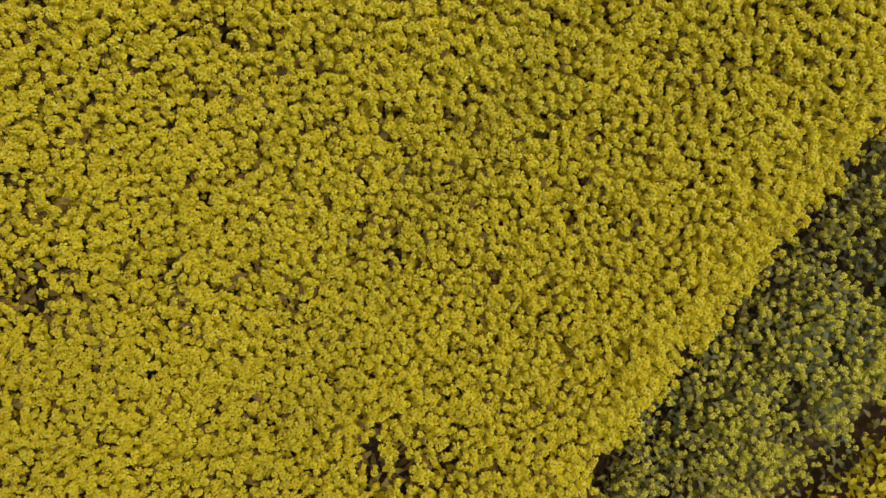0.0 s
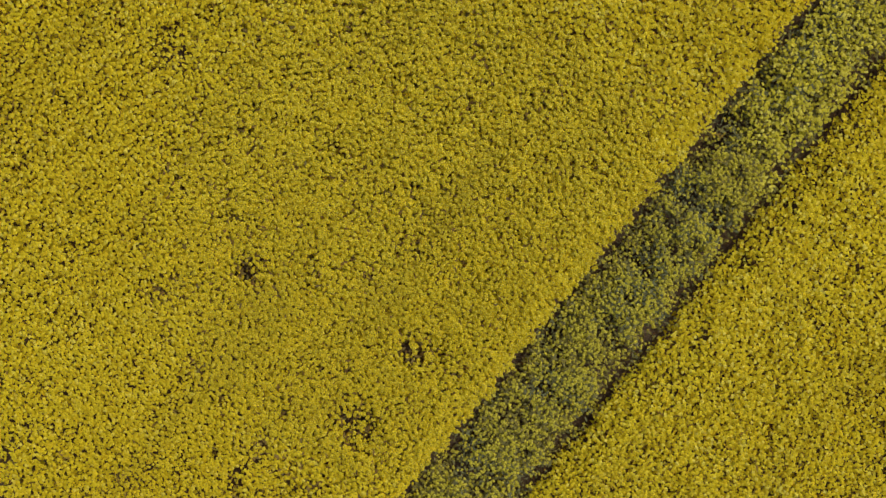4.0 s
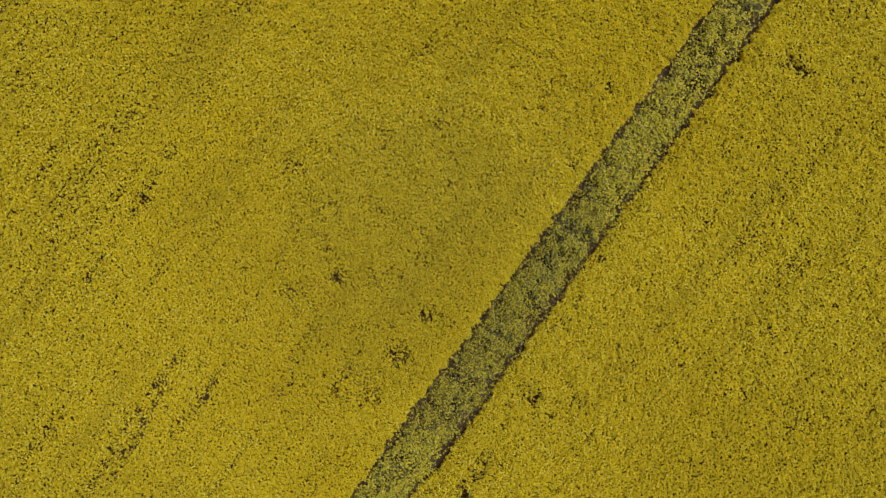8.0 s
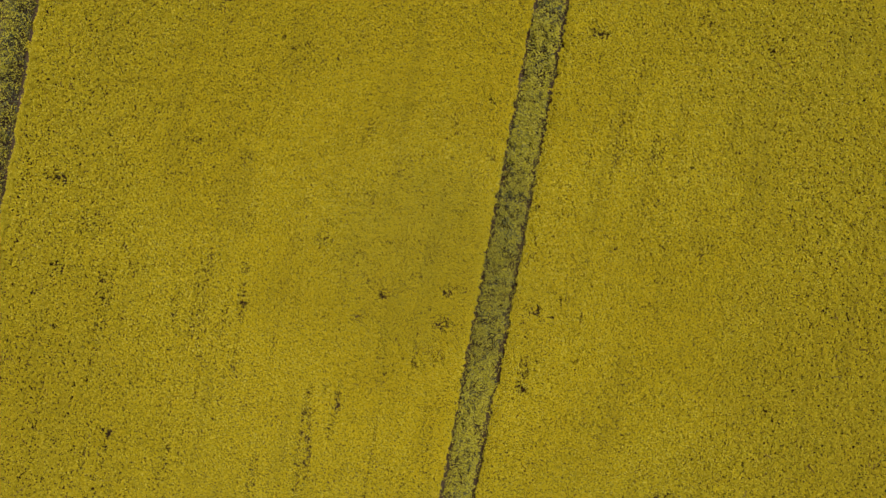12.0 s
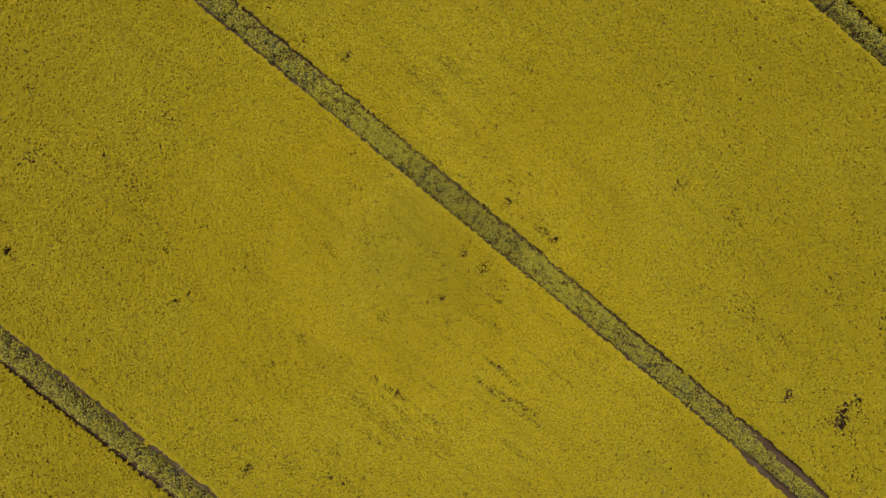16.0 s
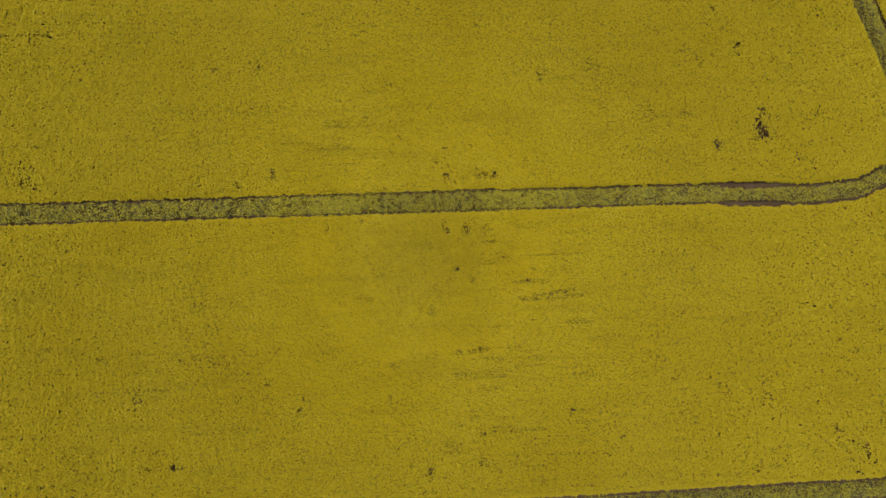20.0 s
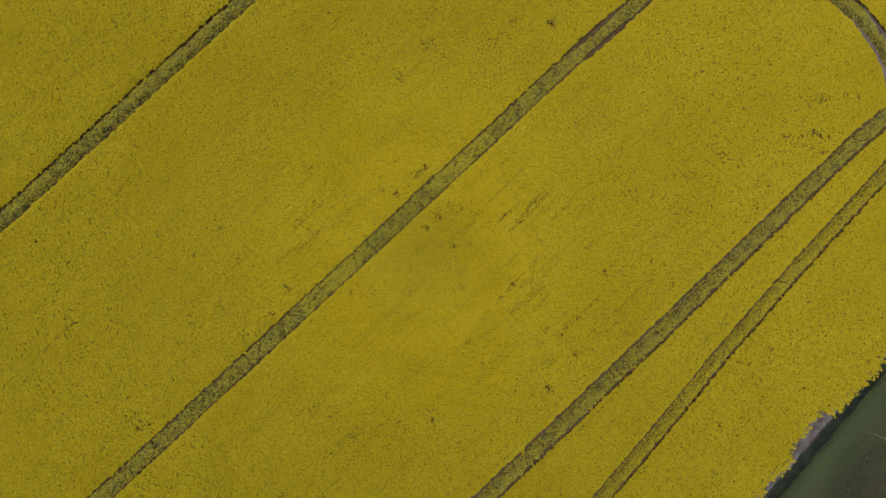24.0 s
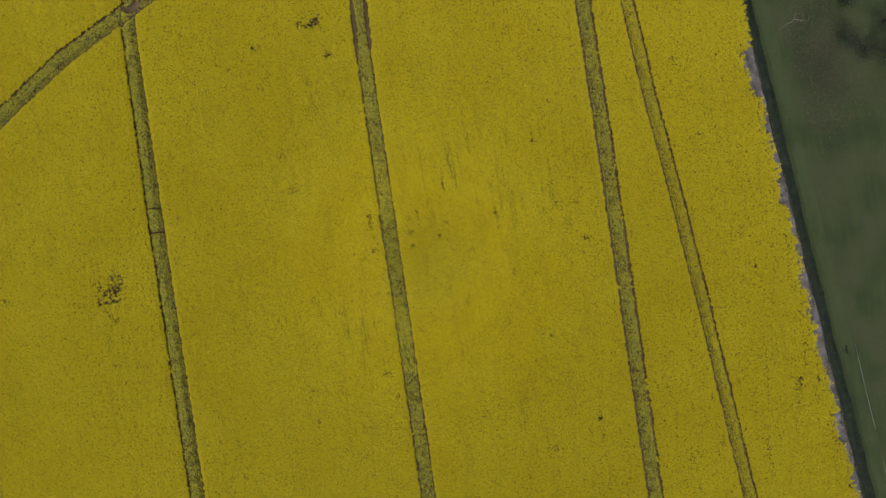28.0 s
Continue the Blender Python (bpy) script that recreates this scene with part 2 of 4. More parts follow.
# smaller worn places where a tramline turns into the headland
JUNCTIONS = [[(-5.9, 42.7), (-4.3, 42.3), (-3.0, 42.5), (-2.2, 43.3), (-3.1, 43.8), (-4.8, 43.7)], [(-24.3, 34.4), (-23.6, 33.9), (-22.7, 34.4), (-21.9, 35.4), (-22.8, 35.4), (-23.8, 35.0)]]
# thin spots in the crop: x, y, half length, half width, turn in degrees, how bare
SPOTS_NEAR = [(2.2, 7.45, 0.42, 0.32, 0, 0.75), (3.45, 7.28, 0.33, 0.25, 40, 0.6), (-1.95, 9.7, 0.24, 0.2, 0, 0.95), (-1.87, 8.75, 0.75, 0.2, 88, 0.6),
              (8.28, 4.68, 0.4, 0.32, 20, 0.6), (-1.67, 6.05, 0.35, 0.28, 0, 0.65), (-2.45, -1.42, 0.35, 0.3, 0, 0.45), (2.2, 9.05, 0.4, 0.3, 10, 0.55),
              (1.9, -2.93, 0.38, 0.3, 0, 0.55), (-1.7, 7.47, 0.25, 0.2, 0, 0.55), (2.22, 5.88, 0.35, 0.3, 0, 0.45), (-1.31, 3.5, 0.7, 0.2, 90, 0.4)]
SPOTS_INNER = [(2.93, 9.5, 0.3, 0.25, 0, 0.4), (3.39, -1.68, 0.5, 0.15, 90, 0.45), (4.2, -0.12, 0.25, 0.2, 0, 0.45), (4.1, 2.15, 0.22, 0.2, 0, 0.4),
               (5.1, 6.57, 0.35, 0.25, 0, 0.4), (6.05, 7.85, 0.4, 0.28, 0, 0.45), (6.6, 3.86, 0.2, 0.2, 0, 0.4), (4.3, 10.0, 0.5, 0.3, 20, 0.35)]
SPOTS_MID = [(7.2, 14.0, 2.0, 0.15, 97, 0.75), (7.5, 12.55, 0.25, 0.15, 40, 0.6), (8.25, 2.1, 0.4, 0.28, 60, 0.45), (8.28, 3.85, 0.35, 0.25, 0, 0.45),
             (9.25, 3.1, 0.3, 0.2, 0, 0.4), (7.15, -0.45, 0.6, 0.22, 80, 0.5), (7.4, -2.05, 0.3, 0.18, 80, 0.4), (12.35, 1.75, 0.5, 0.25, 90, 0.5),
             (11.6, 4.6, 0.5, 0.28, 95, 0.45), (11.5, 6.6, 0.4, 0.3, 95, 0.6), (11.45, 7.6, 0.5, 0.22, 95, 0.5), (11.3, 8.4, 0.4, 0.3, 90, 0.5), (11.2, 11.0, 0.7, 0.25, 95, 0.5)]
SPOTS_EAST = [(14.9, 1.3, 0.3, 0.3, 0, 0.4), (17.05, 6.25, 0.45, 0.3, 80, 0.45), (16.45, 7.6, 0.5, 0.3, 80, 0.4), (16.35, 15.1, 0.4, 0.3, 0, 0.55),
              (17.9, 2.7, 0.3, 0.3, 0, 0.4), (19.8, 2.9, 0.4, 0.3, 80, 0.45), (18.8, 5.9, 0.8, 0.5, 80, 0.4), (19.8, 8.2, 0.35, 0.3, 0, 0.5), (20.5, 4.15, 0.5, 0.4, 0, 0.55)]
SPOTS_SOUTH = [(-9.07, 1.8, 0.6, 0.35, 90, 0.35), (-6.27, 0.0, 0.4, 0.4, 0, 0.3), (-10.3, -7.5, 0.4, 0.35, 0, 0.45), (-10.15, -10.7, 0.8, 0.25, 90, 0.45),
               (-2.3, -6.95, 0.5, 0.4, 0, 0.55), (-1.5, -9.4, 0.5, 0.35, 0, 0.45), (-6.0, -15.25, 0.6, 0.5, 0, 0.4), (-2.6, -24.7, 1.4, 0.8, 30, 0.5),
               (-13.0, -22.7, 0.8, 0.3, 80, 0.45), (13.85, -17.45, 0.6, 0.45, 0, 0.5), (19.2, -14.8, 0.5, 0.4, 0, 0.5), (7.5, -12.7, 0.6, 0.5, 0, 0.35), (11.6, -11.2, 1.7, 0.4, 95, 0.3)]
SPOTS_NORTH = [(-10.05, 17.35, 0.7, 0.45, 70, 0.55), (-9.45, 13.45, 0.5, 0.35, 0, 0.5), (-10.45, 25.3, 1.1, 0.4, 60, 0.45), (-10.9, 28.6, 0.7, 0.4, 0, 0.6),
               (-17.0, 13.7, 1.4, 0.25, 85, 0.45), (-17.95, 26.1, 0.6, 0.5, 0, 0.6), (-6.1, 24.3, 0.7, 0.35, 80, 0.5), (-5.4, 23.3, 0.7, 0.3, 60, 0.4),
               (-6.1, 21.4, 1.2, 0.7, 70, 0.4), (-3.72, 27.08, 0.42, 0.35, 20, 0.9), (-4.4, 30.65, 0.8, 0.5, 80, 0.95), (-5.5, 30.3, 0.9, 0.35, 0, 0.8), (-6.2, 30.6, 0.5, 0.35, 30, 0.85), (-2.4, 33.0, 0.5, 0.4, 0, 0.5)]
SPOTS_WEST = [(-28.9, 6.6, 1.4, 0.8, 80, 0.95), (-30.1, 4.9, 1.2, 0.9, 20, 0.95), (-30.7, 6.7, 0.9, 0.5, 100, 0.55), (-29.6, 2.9, 1.0, 0.45, 120, 0.6),
              (-32.95, 4.65, 0.6, 0.45, 0, 0.75), (-40.3, 6.3, 0.6, 0.5, 0, 0.6), (12.7, 21.9, 0.7, 0.5, 0, 0.4), (15.1, 27.0, 0.8, 0.5, 0, 0.45), (15.3, 30.4, 1.0, 0.6, 0, 0.4), (17.0, 23.8, 0.7, 0.4, 0, 0.4)]
SPOTS_EDGE = [(18.3, 41.1, 0.8, 0.6, 30, 0.6), (20.4, 38.2, 1.2, 0.6, 40, 0.65), (18.8, 36.1, 1.0, 0.4, 50, 0.5), (21.2, 37.0, 1.3, 0.16, 25, 0.75), (22.2, 37.7, 0.7, 0.16, 50, 0.75),
              (20.7, 43.5, 0.3, 0.25, 0, 0.7), (19.5, 42.7, 0.3, 0.25, 0, 0.6), (17.3, 39.5, 1.0, 0.7, 30, 0.4), (33.8, 13.4, 0.45, 0.35, 0, 0.6), (36.8, 18.5, 0.4, 0.35, 0, 0.5)]
SPOTS_GATE = [(31.3, 39.95, 1.9, 0.2, -30, 0.95), (34.0, 38.7, 1.1, 0.18, -17, 0.85), (30.1, 45.9, 0.9, 0.7, -40, 0.7), (33.6, 40.0, 0.8, 0.2, -30, 0.7),
              (41.0, -14.5, 0.8, 0.45, 80, 1.0), (36.5, -20.0, 2.0, 0.8, 90, 0.3), (37.5, 8.0, 2.6, 0.8, 95, 0.3)]
SPOTS_UNDER = [(3.5, 4.69, 0.20, 0.16, 20, 0.43), (3.16, 4.71, 0.12, 0.1, 0, 0.43), (2.14, 3.48, 0.22, 0.18, 0, 0.36), (3.52, 5.52, 0.2, 0.15, 0, 0.36), (2.12, 5.98, 0.3, 0.22, 0, 0.40),
               (4.96, 6.64, 0.25, 0.2, 0, 0.40), (6.3, 5.06, 0.2, 0.15, 0, 0.36), (5.82, 6.1, 0.2, 0.12, 0, 0.43), (7.52, 8.07, 0.3, 0.2, 30, 0.36), (6.05, 11.97, 0.4, 0.25, 0, 0.29), (-3.74, 3.43, 0.14, 0.12, 0, 0.58)]
SPOTS = SPOTS_UNDER + SPOTS_NEAR + SPOTS_INNER + SPOTS_MID + SPOTS_EAST + SPOTS_SOUTH + SPOTS_NORTH + SPOTS_WEST + SPOTS_EDGE + SPOTS_GATE


def along(track, x, y, sides=False):
    """Distance from a track's centre line; with sides also how far the place lies beyond it, seen from the middle of the field."""
    best, reach = np.full(x.shape, 1e9), np.zeros(x.shape)
    pts = TRACKS[track][0]
    for (ax, ay), (bx, by) in zip(pts, pts[1:]):
        dx, dy = bx - ax, by - ay
        t = np.clip(((x - ax) * dx + (y - ay) * dy) / (dx * dx + dy * dy), 0, 1)
        d = np.hypot(x - ax - t * dx, y - ay - t * dy)
        if sides:
            reach = np.where(d < best, np.hypot(ax + t * dx - HUB[0], ay + t * dy - HUB[1]), reach)
        best = np.minimum(best, d)
    return (best, np.hypot(x - HUB[0], y - HUB[1]) - reach) if sides else best


def inside(poly, x, y):
    """Signed-ish distance test: how far inside a polygon, positive inside."""
    odd, near = np.zeros(x.shape, bool), np.full(x.shape, 1e9)
    for (ax, ay), (bx, by) in zip(poly, poly[1:] + poly[:1]):
        cut = ((ay > y) != (by > y)) & (x < (bx - ax) * (y - ay) / (by - ay + 1e-12) + ax)
        odd ^= cut
        dx, dy = bx - ax, by - ay
        t = np.clip(((x - ax) * dx + (y - ay) * dy) / (dx * dx + dy * dy), 0, 1)
        near = np.minimum(near, np.hypot(x - ax - t * dx, y - ay - t * dy))
    return np.where(odd, near, -near)


def zones(x, y, grow=0.0):
    """For places in the field: is it a rut, is it between the wheels (with the share of plants there), how much lower do plants stand beside the ruts."""
    rut, strip, low = np.zeros(x.shape, bool), np.zeros(x.shape), np.zeros(x.shape)
    wob = 0.10 * (vnoise(x * 2.2, y * 2.2, 5) - 0.5) + 0.16 * (vnoise(x * 6.5, y * 6.5, 6) - 0.5)
    for name, (_, gauge, half, share) in TRACKS.items():
        d, beyond = along(name, x, y, True)
        d = d + wob
        wide = half + 0.2 * step(11, 20, x) * (name == "headland") + grow
        if name == "main":
            worn = step(26, 28.5, y) * step(33.5, 31.5, y)
            wide = half * (0.75 + 0.5 * vnoise(x * 0.8, y * 0.8, 8) + 1.6 * worn + 0.6 * step(32, 35, y)) + grow
        strip = np.where(d < gauge - wide, np.maximum(strip, share), strip)
        bare = (d >= gauge - wide) & (d < gauge + wide)
        if name in ("main", "west", "east"):
            bare &= vnoise(x * 1.7, y * 1.7, 70) + 0.6 * vnoise(x * 5, y * 5, 71) + 0.5 * step(25, 28, y) > 0.26
        if name == "west":
            bare |= (d < gauge) & ((np.abs(y - 13.75) < 0.09) | (np.abs(y - 11.2) < 0.09))
        rut |= bare
        # the side towards the middle of the field is beaten down further by the turning wheels
        worn_down = 0.22 if name == "main" else 0.16 + 0.34 * step(0.1, -0.5, beyond)
        low = np.maximum(low, worn_down * step(0.42, 0.0, np.abs(d - gauge) - wide))
    for patch in JUNCTIONS:
        rut |= inside(patch, x, y) + 0.5 * (vnoise(x * 4, y * 4, 29) - 0.5) > -grow
    inner = inside(GATEWAY, x, y) + 0.25 * (vnoise(x * 1.3, y * 1.3, 9) - 0.5) + 0.35 * (vnoise(x * 5, y * 5, 19) - 0.5)
    return rut | (inner > -grow), np.where(inner > 0, 0, strip), np.maximum(low, 0.5 * step(-0.8, 0, inner))


def fullness(x, y):
    """How closely the crop stands, 0 to 1, outside the tracks."""
    fine, mid, wide = vnoise(x * 5.5, y * 5.5, 1), vnoise(x * 1.1, y * 1.1, 2), vnoise(x * 0.13, y * 0.13, 11)
    rows = vnoise(x * 3.6, y * 0.28, 12)
    side = 0.08 * step(31, 36, x) + 0.03 * step(2, 6, x) * step(26, 16, x)
    calm = 0.75 + 0.25 * step(3, 8, np.hypot(x - HUB[0], y - HUB[1]))
    thin = (0.2 - 0.08 * step(5, 16, np.hypot(x - HUB[0], y - HUB[1]))) * step(0.6, 0.93, fine) + 0.85 * calm * (0.3 + 0.7 * step(3.5, 6, np.hypot(x - HUB[0], y - HUB[1]))) * step(0.70 - side, 0.97 - side, fine * 0.6 + mid * 0.4) * step(0.4, 0.75, wide + side) + 0.6 * step(0.66, 0.95, rows) * step(0.35, 0.65, vnoise(x * 0.09, y * 0.06, 27))
    fleck = step(0.80, 0.95, vnoise(x * 5.2, y * 3.4, 90)) * step(0.45, 0.75, vnoise(x * 0.21, y * 0.21, 91) + 0.8 * side)
    thin = thin * (1 - 0.3 * step(12, 22, np.hypot(x - HUB[0], y - HUB[1]))) + (1 - 0.3 * step(20, 32, np.hypot(x - HUB[0], y - HUB[1]))) * fleck * (0.65 + 0.35 * step(4, 1.5, crop_edge(y) - x)) * step(5, 11, np.hypot(x - HUB[0], y - HUB[1]))
    # an old circle in the crop, faint but for its western arc
    ax, ay = x - 16.6, y + 12.6
    arc = np.abs(np.hypot(ax, ay) - 5.1 + 0.9 * (vnoise(x * 0.9, y * 0.9, 24) - 0.5))
    thin = thin + (0.07 + 0.13 * step(0.2, -0.5, ax / 5.1)) * step(0.75, 0.1, arc) * step(0.3, 0.7, vnoise(x * 4, y * 4, 25))
    speckle = 0.3 + 0.7 * step(0.38, 0.58, 0.5 * vnoise(x * 6, y * 6, 15) + 0.5 * vnoise(x * 14, y * 14, 16))
    for x0, y0, a, b, turn, bare in SPOTS:
        c, s = math.cos(radians(turn)), math.sin(radians(turn))
        u, v = ((x - x0) * c + (y - y0) * s) / (1.12 * a), (-(x - x0) * s + (y - y0) * c) / (1.12 * b)
        q = np.sqrt(u * u + v * v) + 1.0 * (vnoise(x * 6, y * 6, 14) - 0.5)
        thin = thin + min(1.0, bare * (1.1 + 0.3 * float(step(8, 14, np.hypot(x0 - HUB[0], y0 - HUB[1]))))) * np.maximum(speckle, 0.7 * float(step(0.6, 0.95, bare))) * step(1.45, 0.3, q)
    return np.clip(1 - thin, 0, 1)


def jittered(x0, x1, y0, y1, cell):
    nx, ny = int((x1 - x0) / cell), int((y1 - y0) / cell)
    i, j = np.meshgrid(np.arange(nx), np.arange(ny), indexing="ij")
    x = x0 + (i.ravel() + RNG.random(nx * ny) * 0.84 + 0.5 * (j.ravel() % 2)) * cell
    y = y0 + (j.ravel() + RNG.random(nx * ny) * 0.84) * cell
    return x, y


# how far the plants are modelled one by one from (4, 6), for every 18 degrees of the compass
REACH = np.array([54.2, 56.0, 54.5, 52.5, 50, 47.5, 46.5, 52.5, 52.5, 51, 50.5, 53.5, 52.5, 50.5, 48.5, 45, 46, 57, 57, 55.5])


def seen_area(x, y, grow=0.0):
    """The part of the field round the climb that is modelled plant by plant."""
    a = np.degrees(np.arctan2(y - 6, x - 4)) % 360
    return np.hypot(x - 4, y - 6) < np.interp(a, np.arange(22) * 18 - 9, np.r_[REACH[-1], REACH, REACH[0]]) + grow


# ---- mesh helpers ----
def mesh_of(name, verts, tris, mats, index=None):
    """A mesh from arrays of places and triangles."""
    me = bpy.data.meshes.new(name)
    me.vertices.add(len(verts))
    me.vertices.foreach_set("co", np.ascontiguousarray(verts, np.float32).ravel())
    me.loops.add(len(tris) * 3)
    me.loops.foreach_set("vertex_index", np.ascontiguousarray(tris, np.int32).ravel())
    me.polygons.add(len(tris))
    me.polygons.foreach_set("loop_start", np.arange(len(tris), dtype=np.int32) * 3)
    for m in mats:
        me.materials.append(m)
    if index is not None:
        me.polygons.foreach_set("material_index", np.ascontiguousarray(index, np.int32))
    me.update(calc_edges=True)
    return me


def turns(n, lean):
    """Random turns about z with a random lean, as matrices."""
    a, b, l = RNG.random(n) * 2 * np.pi, RNG.random(n) * 2 * np.pi, np.abs(RNG.normal(0, lean, n))
    ca, sa = np.cos(a), np.sin(a)
    z = np.zeros(n)
    spin = np.stack([np.stack([ca, -sa, z], -1), np.stack([sa, ca, z], -1), np.stack([z, z, z + 1], -1)], 1)
    kx, ky, c, s = np.cos(b), np.sin(b), np.cos(l), np.sin(l)
    tilt = np.stack([np.stack([c + kx * kx * (1 - c), kx * ky * (1 - c), ky * s], -1),
                     np.stack([kx * ky * (1 - c), c + ky * ky * (1 - c), -kx * s], -1),
                     np.stack([-ky * s, kx * s, c], -1)], 1)
    return tilt @ spin


def scattered(name, shapes, places, sizes, lean, mats):
    """Many copies of a few small shapes as one mesh."""
    pick = RNG.integers(0, len(shapes), len(places))
    vs, ts, ms, base = [], [], [], 0
    for k, (v, t, m) in enumerate(shapes):
        here = pick == k
        n = int(here.sum())
        if not n:
            continue
        r = turns(n, lean)
        p = np.einsum("nij,vj->nvi", r, v) * sizes[here, None, None] + places[here, None, :]
        vs.append(p.reshape(-1, 3))
        ts.append((t[None] + (np.arange(n) * len(v))[:, None, None] + base).reshape(-1, 3))
        ms.append(np.tile(m, n))
        base += n * len(v)
    return mesh_of(name, np.concatenate(vs), np.concatenate(ts), mats, np.concatenate(ms))


class Shape:
    """Collects loose quads and fans as arrays."""

    def __init__(self):
        self.v, self.t, self.m = [], [], []

    def quad(self, a, b, c, d, mat=0):
        k = len(self.v)
        self.v += [a, b, c, d]
        self.t += [(k, k + 1, k + 2), (k, k + 2, k + 3)]
        self.m += [mat, mat]

    def fan(self, top, ring, mat=0):
        k = len(self.v)
        self.v += [top, *ring]
        n = len(ring)
        self.t += [(k, k + 1 + i, k + 1 + (i + 1) % n) for i in range(n)]
        self.m += [mat] * n

    def done(self):
        return np.array(self.v, float), np.array(self.t, int), np.array(self.m, int)


def flower_head(seed):
    """A flowering raceme of unit radius seen from above: two whorls of petals, the lower hanging, round a dull knot of buds."""
    r, s = random.Random(seed), Shape()
    for count, root, reach, wide, high, fall in ((5, 0.30, 0.80, 0.40, 0.10, -0.05), (6, 0.50, 1.08, 0.44, -0.22, -0.55)):
        for i in range(count):
            a = 2 * math.pi * (i + r.uniform(-0.2, 0.2)) / count + wide
            ca, sa, out, w = math.cos(a), math.sin(a), reach * r.uniform(0.85, 1.12), wide * r.uniform(0.85, 1.15)
            droop = high + fall + r.uniform(-0.15, 0.15)
            put = lambda d, e, z: (ca * d - sa * e, sa * d + ca * e, z)
            s.quad(put(root, -w * 0.5, high), put(out, -w, droop), put(out, w, droop + r.uniform(-0.15, 0.15)), put(root, w * 0.5, high))
    s.fan((0, 0, 0.26), [(0.36 * math.cos(a), 0.36 * math.sin(a), 0.05) for a in (0.3, 1.87, 3.44, 5.0)], 1)
    return s.done()


def small_head(seed):
    """A plainer head: an uneven steep dome with a bud."""
    r, s = random.Random(seed), Shape()
    ring = []
    for i in range(5):
        a, d = 2 * math.pi * i / 5 + r.uniform(-0.2, 0.2), r.uniform(0.8, 1.15)
        ring.append((d * math.cos(a), d * math.sin(a), r.uniform(-0.65, -0.25)))
    s.fan((r.uniform(-0.1, 0.1), r.uniform(-0.1, 0.1), 0.22), ring)
    s.quad((-0.17, -0.17, 0.21), (0.17, -0.17, 0.19), (0.17, 0.17, 0.21), (-0.17, 0.17, 0.19), 1)
    return s.done()


def far_head(seed):
    r, s = random.Random(seed), Shape()
    ring = []
    for i in range(4):
        a, d = 2 * math.pi * i / 4 + r.uniform(-0.3, 0.3), r.uniform(0.85, 1.2)
        ring.append((d * math.cos(a), d * math.sin(a), r.uniform(-0.65, -0.2)))
    s.fan((0, 0, 0.2), ring)
    return s.done()


def petal_scrap(seed):
    """The least: one ragged three-cornered tuft of petals."""
    r, s = random.Random(seed), Shape()
    s.v = [(d * math.cos(a), d * math.sin(a), r.uniform(-0.2, 0.2)) for a, d in ((r.uniform(-0.4, 0.4) + 2.094 * i, r.uniform(0.9, 1.4)) for i in range(3))]
    s.t, s.m = [(0, 1, 2)], [0]
    return s.done()


def leaf_shape(seed, pieces=3):
    """A drooping lobed leaf of unit length."""
    r, s = random.Random(seed), Shape()
    xs = [i / pieces for i in range(pieces + 1)]
    wide = [0.05 + 0.15 * math.sin(math.pi * min(1, x * 0.9 + 0.12)) * r.uniform(0.8, 1.2) for x in xs]
    z = [0.25 * math.sin(2.2 * x) - 0.25 * x * x for x in xs]
    for i in range(pieces):
        s.quad((xs[i], -wide[i], z[i]), (xs[i + 1], -wide[i + 1], z[i + 1]), (xs[i + 1], wide[i + 1], z[i + 1] + 0.05), (xs[i], wide[i], z[i] + 0.05))
    return s.done()


def part(name, mesh, parent, label="", kind=""):
    ob = new(name, mesh)
    ob.parent = parent
    return tagged(ob, label, kind=kind)


# ---- the ground: one sheet with a real ditch ----
def build_ground():
    us = [-3000, -900, -300, -120, -70, -45, -25, -12, -5, -2.4, -1.9, -1.5, -1.0, -0.6, -0.3, 0.0, 0.12, 0.3, 0.55, 0.8, 0.98, 1.12, 1.35, 1.8, 2.6, 4, 7, 12, 20, 45, 120, 300, 900, 3000]
    ys = [-3000, -1200, -500, -220, -120] + [-90 + 0.75 * i for i in range(241)] + [120, 220, 500, 1200, 3000]
    verts, faces, mats = [], [], []
    for y in ys:
        lip = float(ditch_x(max(-150.0, min(150.0, y))))
        for u in us:
            dip = 0.0
            if 0 < u < 1.35:
                dip = -0.62 * math.sin(math.pi * min(1, u / 1.2)) ** 0.8 if u < 1.2 else 0.02
            wob = 0.26 * (float(vnoise(np.array([y * 0.9]), np.array([u * 1.3]), 20)[0]) - 0.5) if -1 < u < 2 else 0.0
            rough = 0.05 * (float(vnoise(np.array([y * 0.9]), np.array([u * 0.9]), 21)[0]) - 0.5) if 1.3 < u < 40 else 0.0
            wide = 1.1 + 0.2 * max(0.0, min(1.0, -y / 28)) if u > 0 else 1.0
            verts.append((lip + u * (wide if u < 3 else 1.0) + wob, y, dip + rough + FIELD * float(step(-0.1, -1.9, u))))
    n = len(us)
    for j in range(len(ys) - 1):
        for i in range(n - 1):
            k = j * n + i
            faces.append((k, k + 1, k + n + 1, k + n))
            mats.append(0 if us[i + 1] <= -0.3 else 4 if us[i + 1] <= 0 else 1 if us[i + 1] <= 1.2 else 3 if us[i + 1] <= 2.6 else 2)
    me = bpy.data.meshes.new("ground")
    me.from_pydata(verts, [], faces)
    for m in (SOIL, DITCH, MEADOW, VERGE, MARGIN_SOIL):
        me.materials.append(m)
    me.polygons.foreach_set("material_index", mats)
    tagged(new("ground", me), "brown field soil, a dark grassy ditch and a green meadow", "ground", kind="structure")


build_ground()


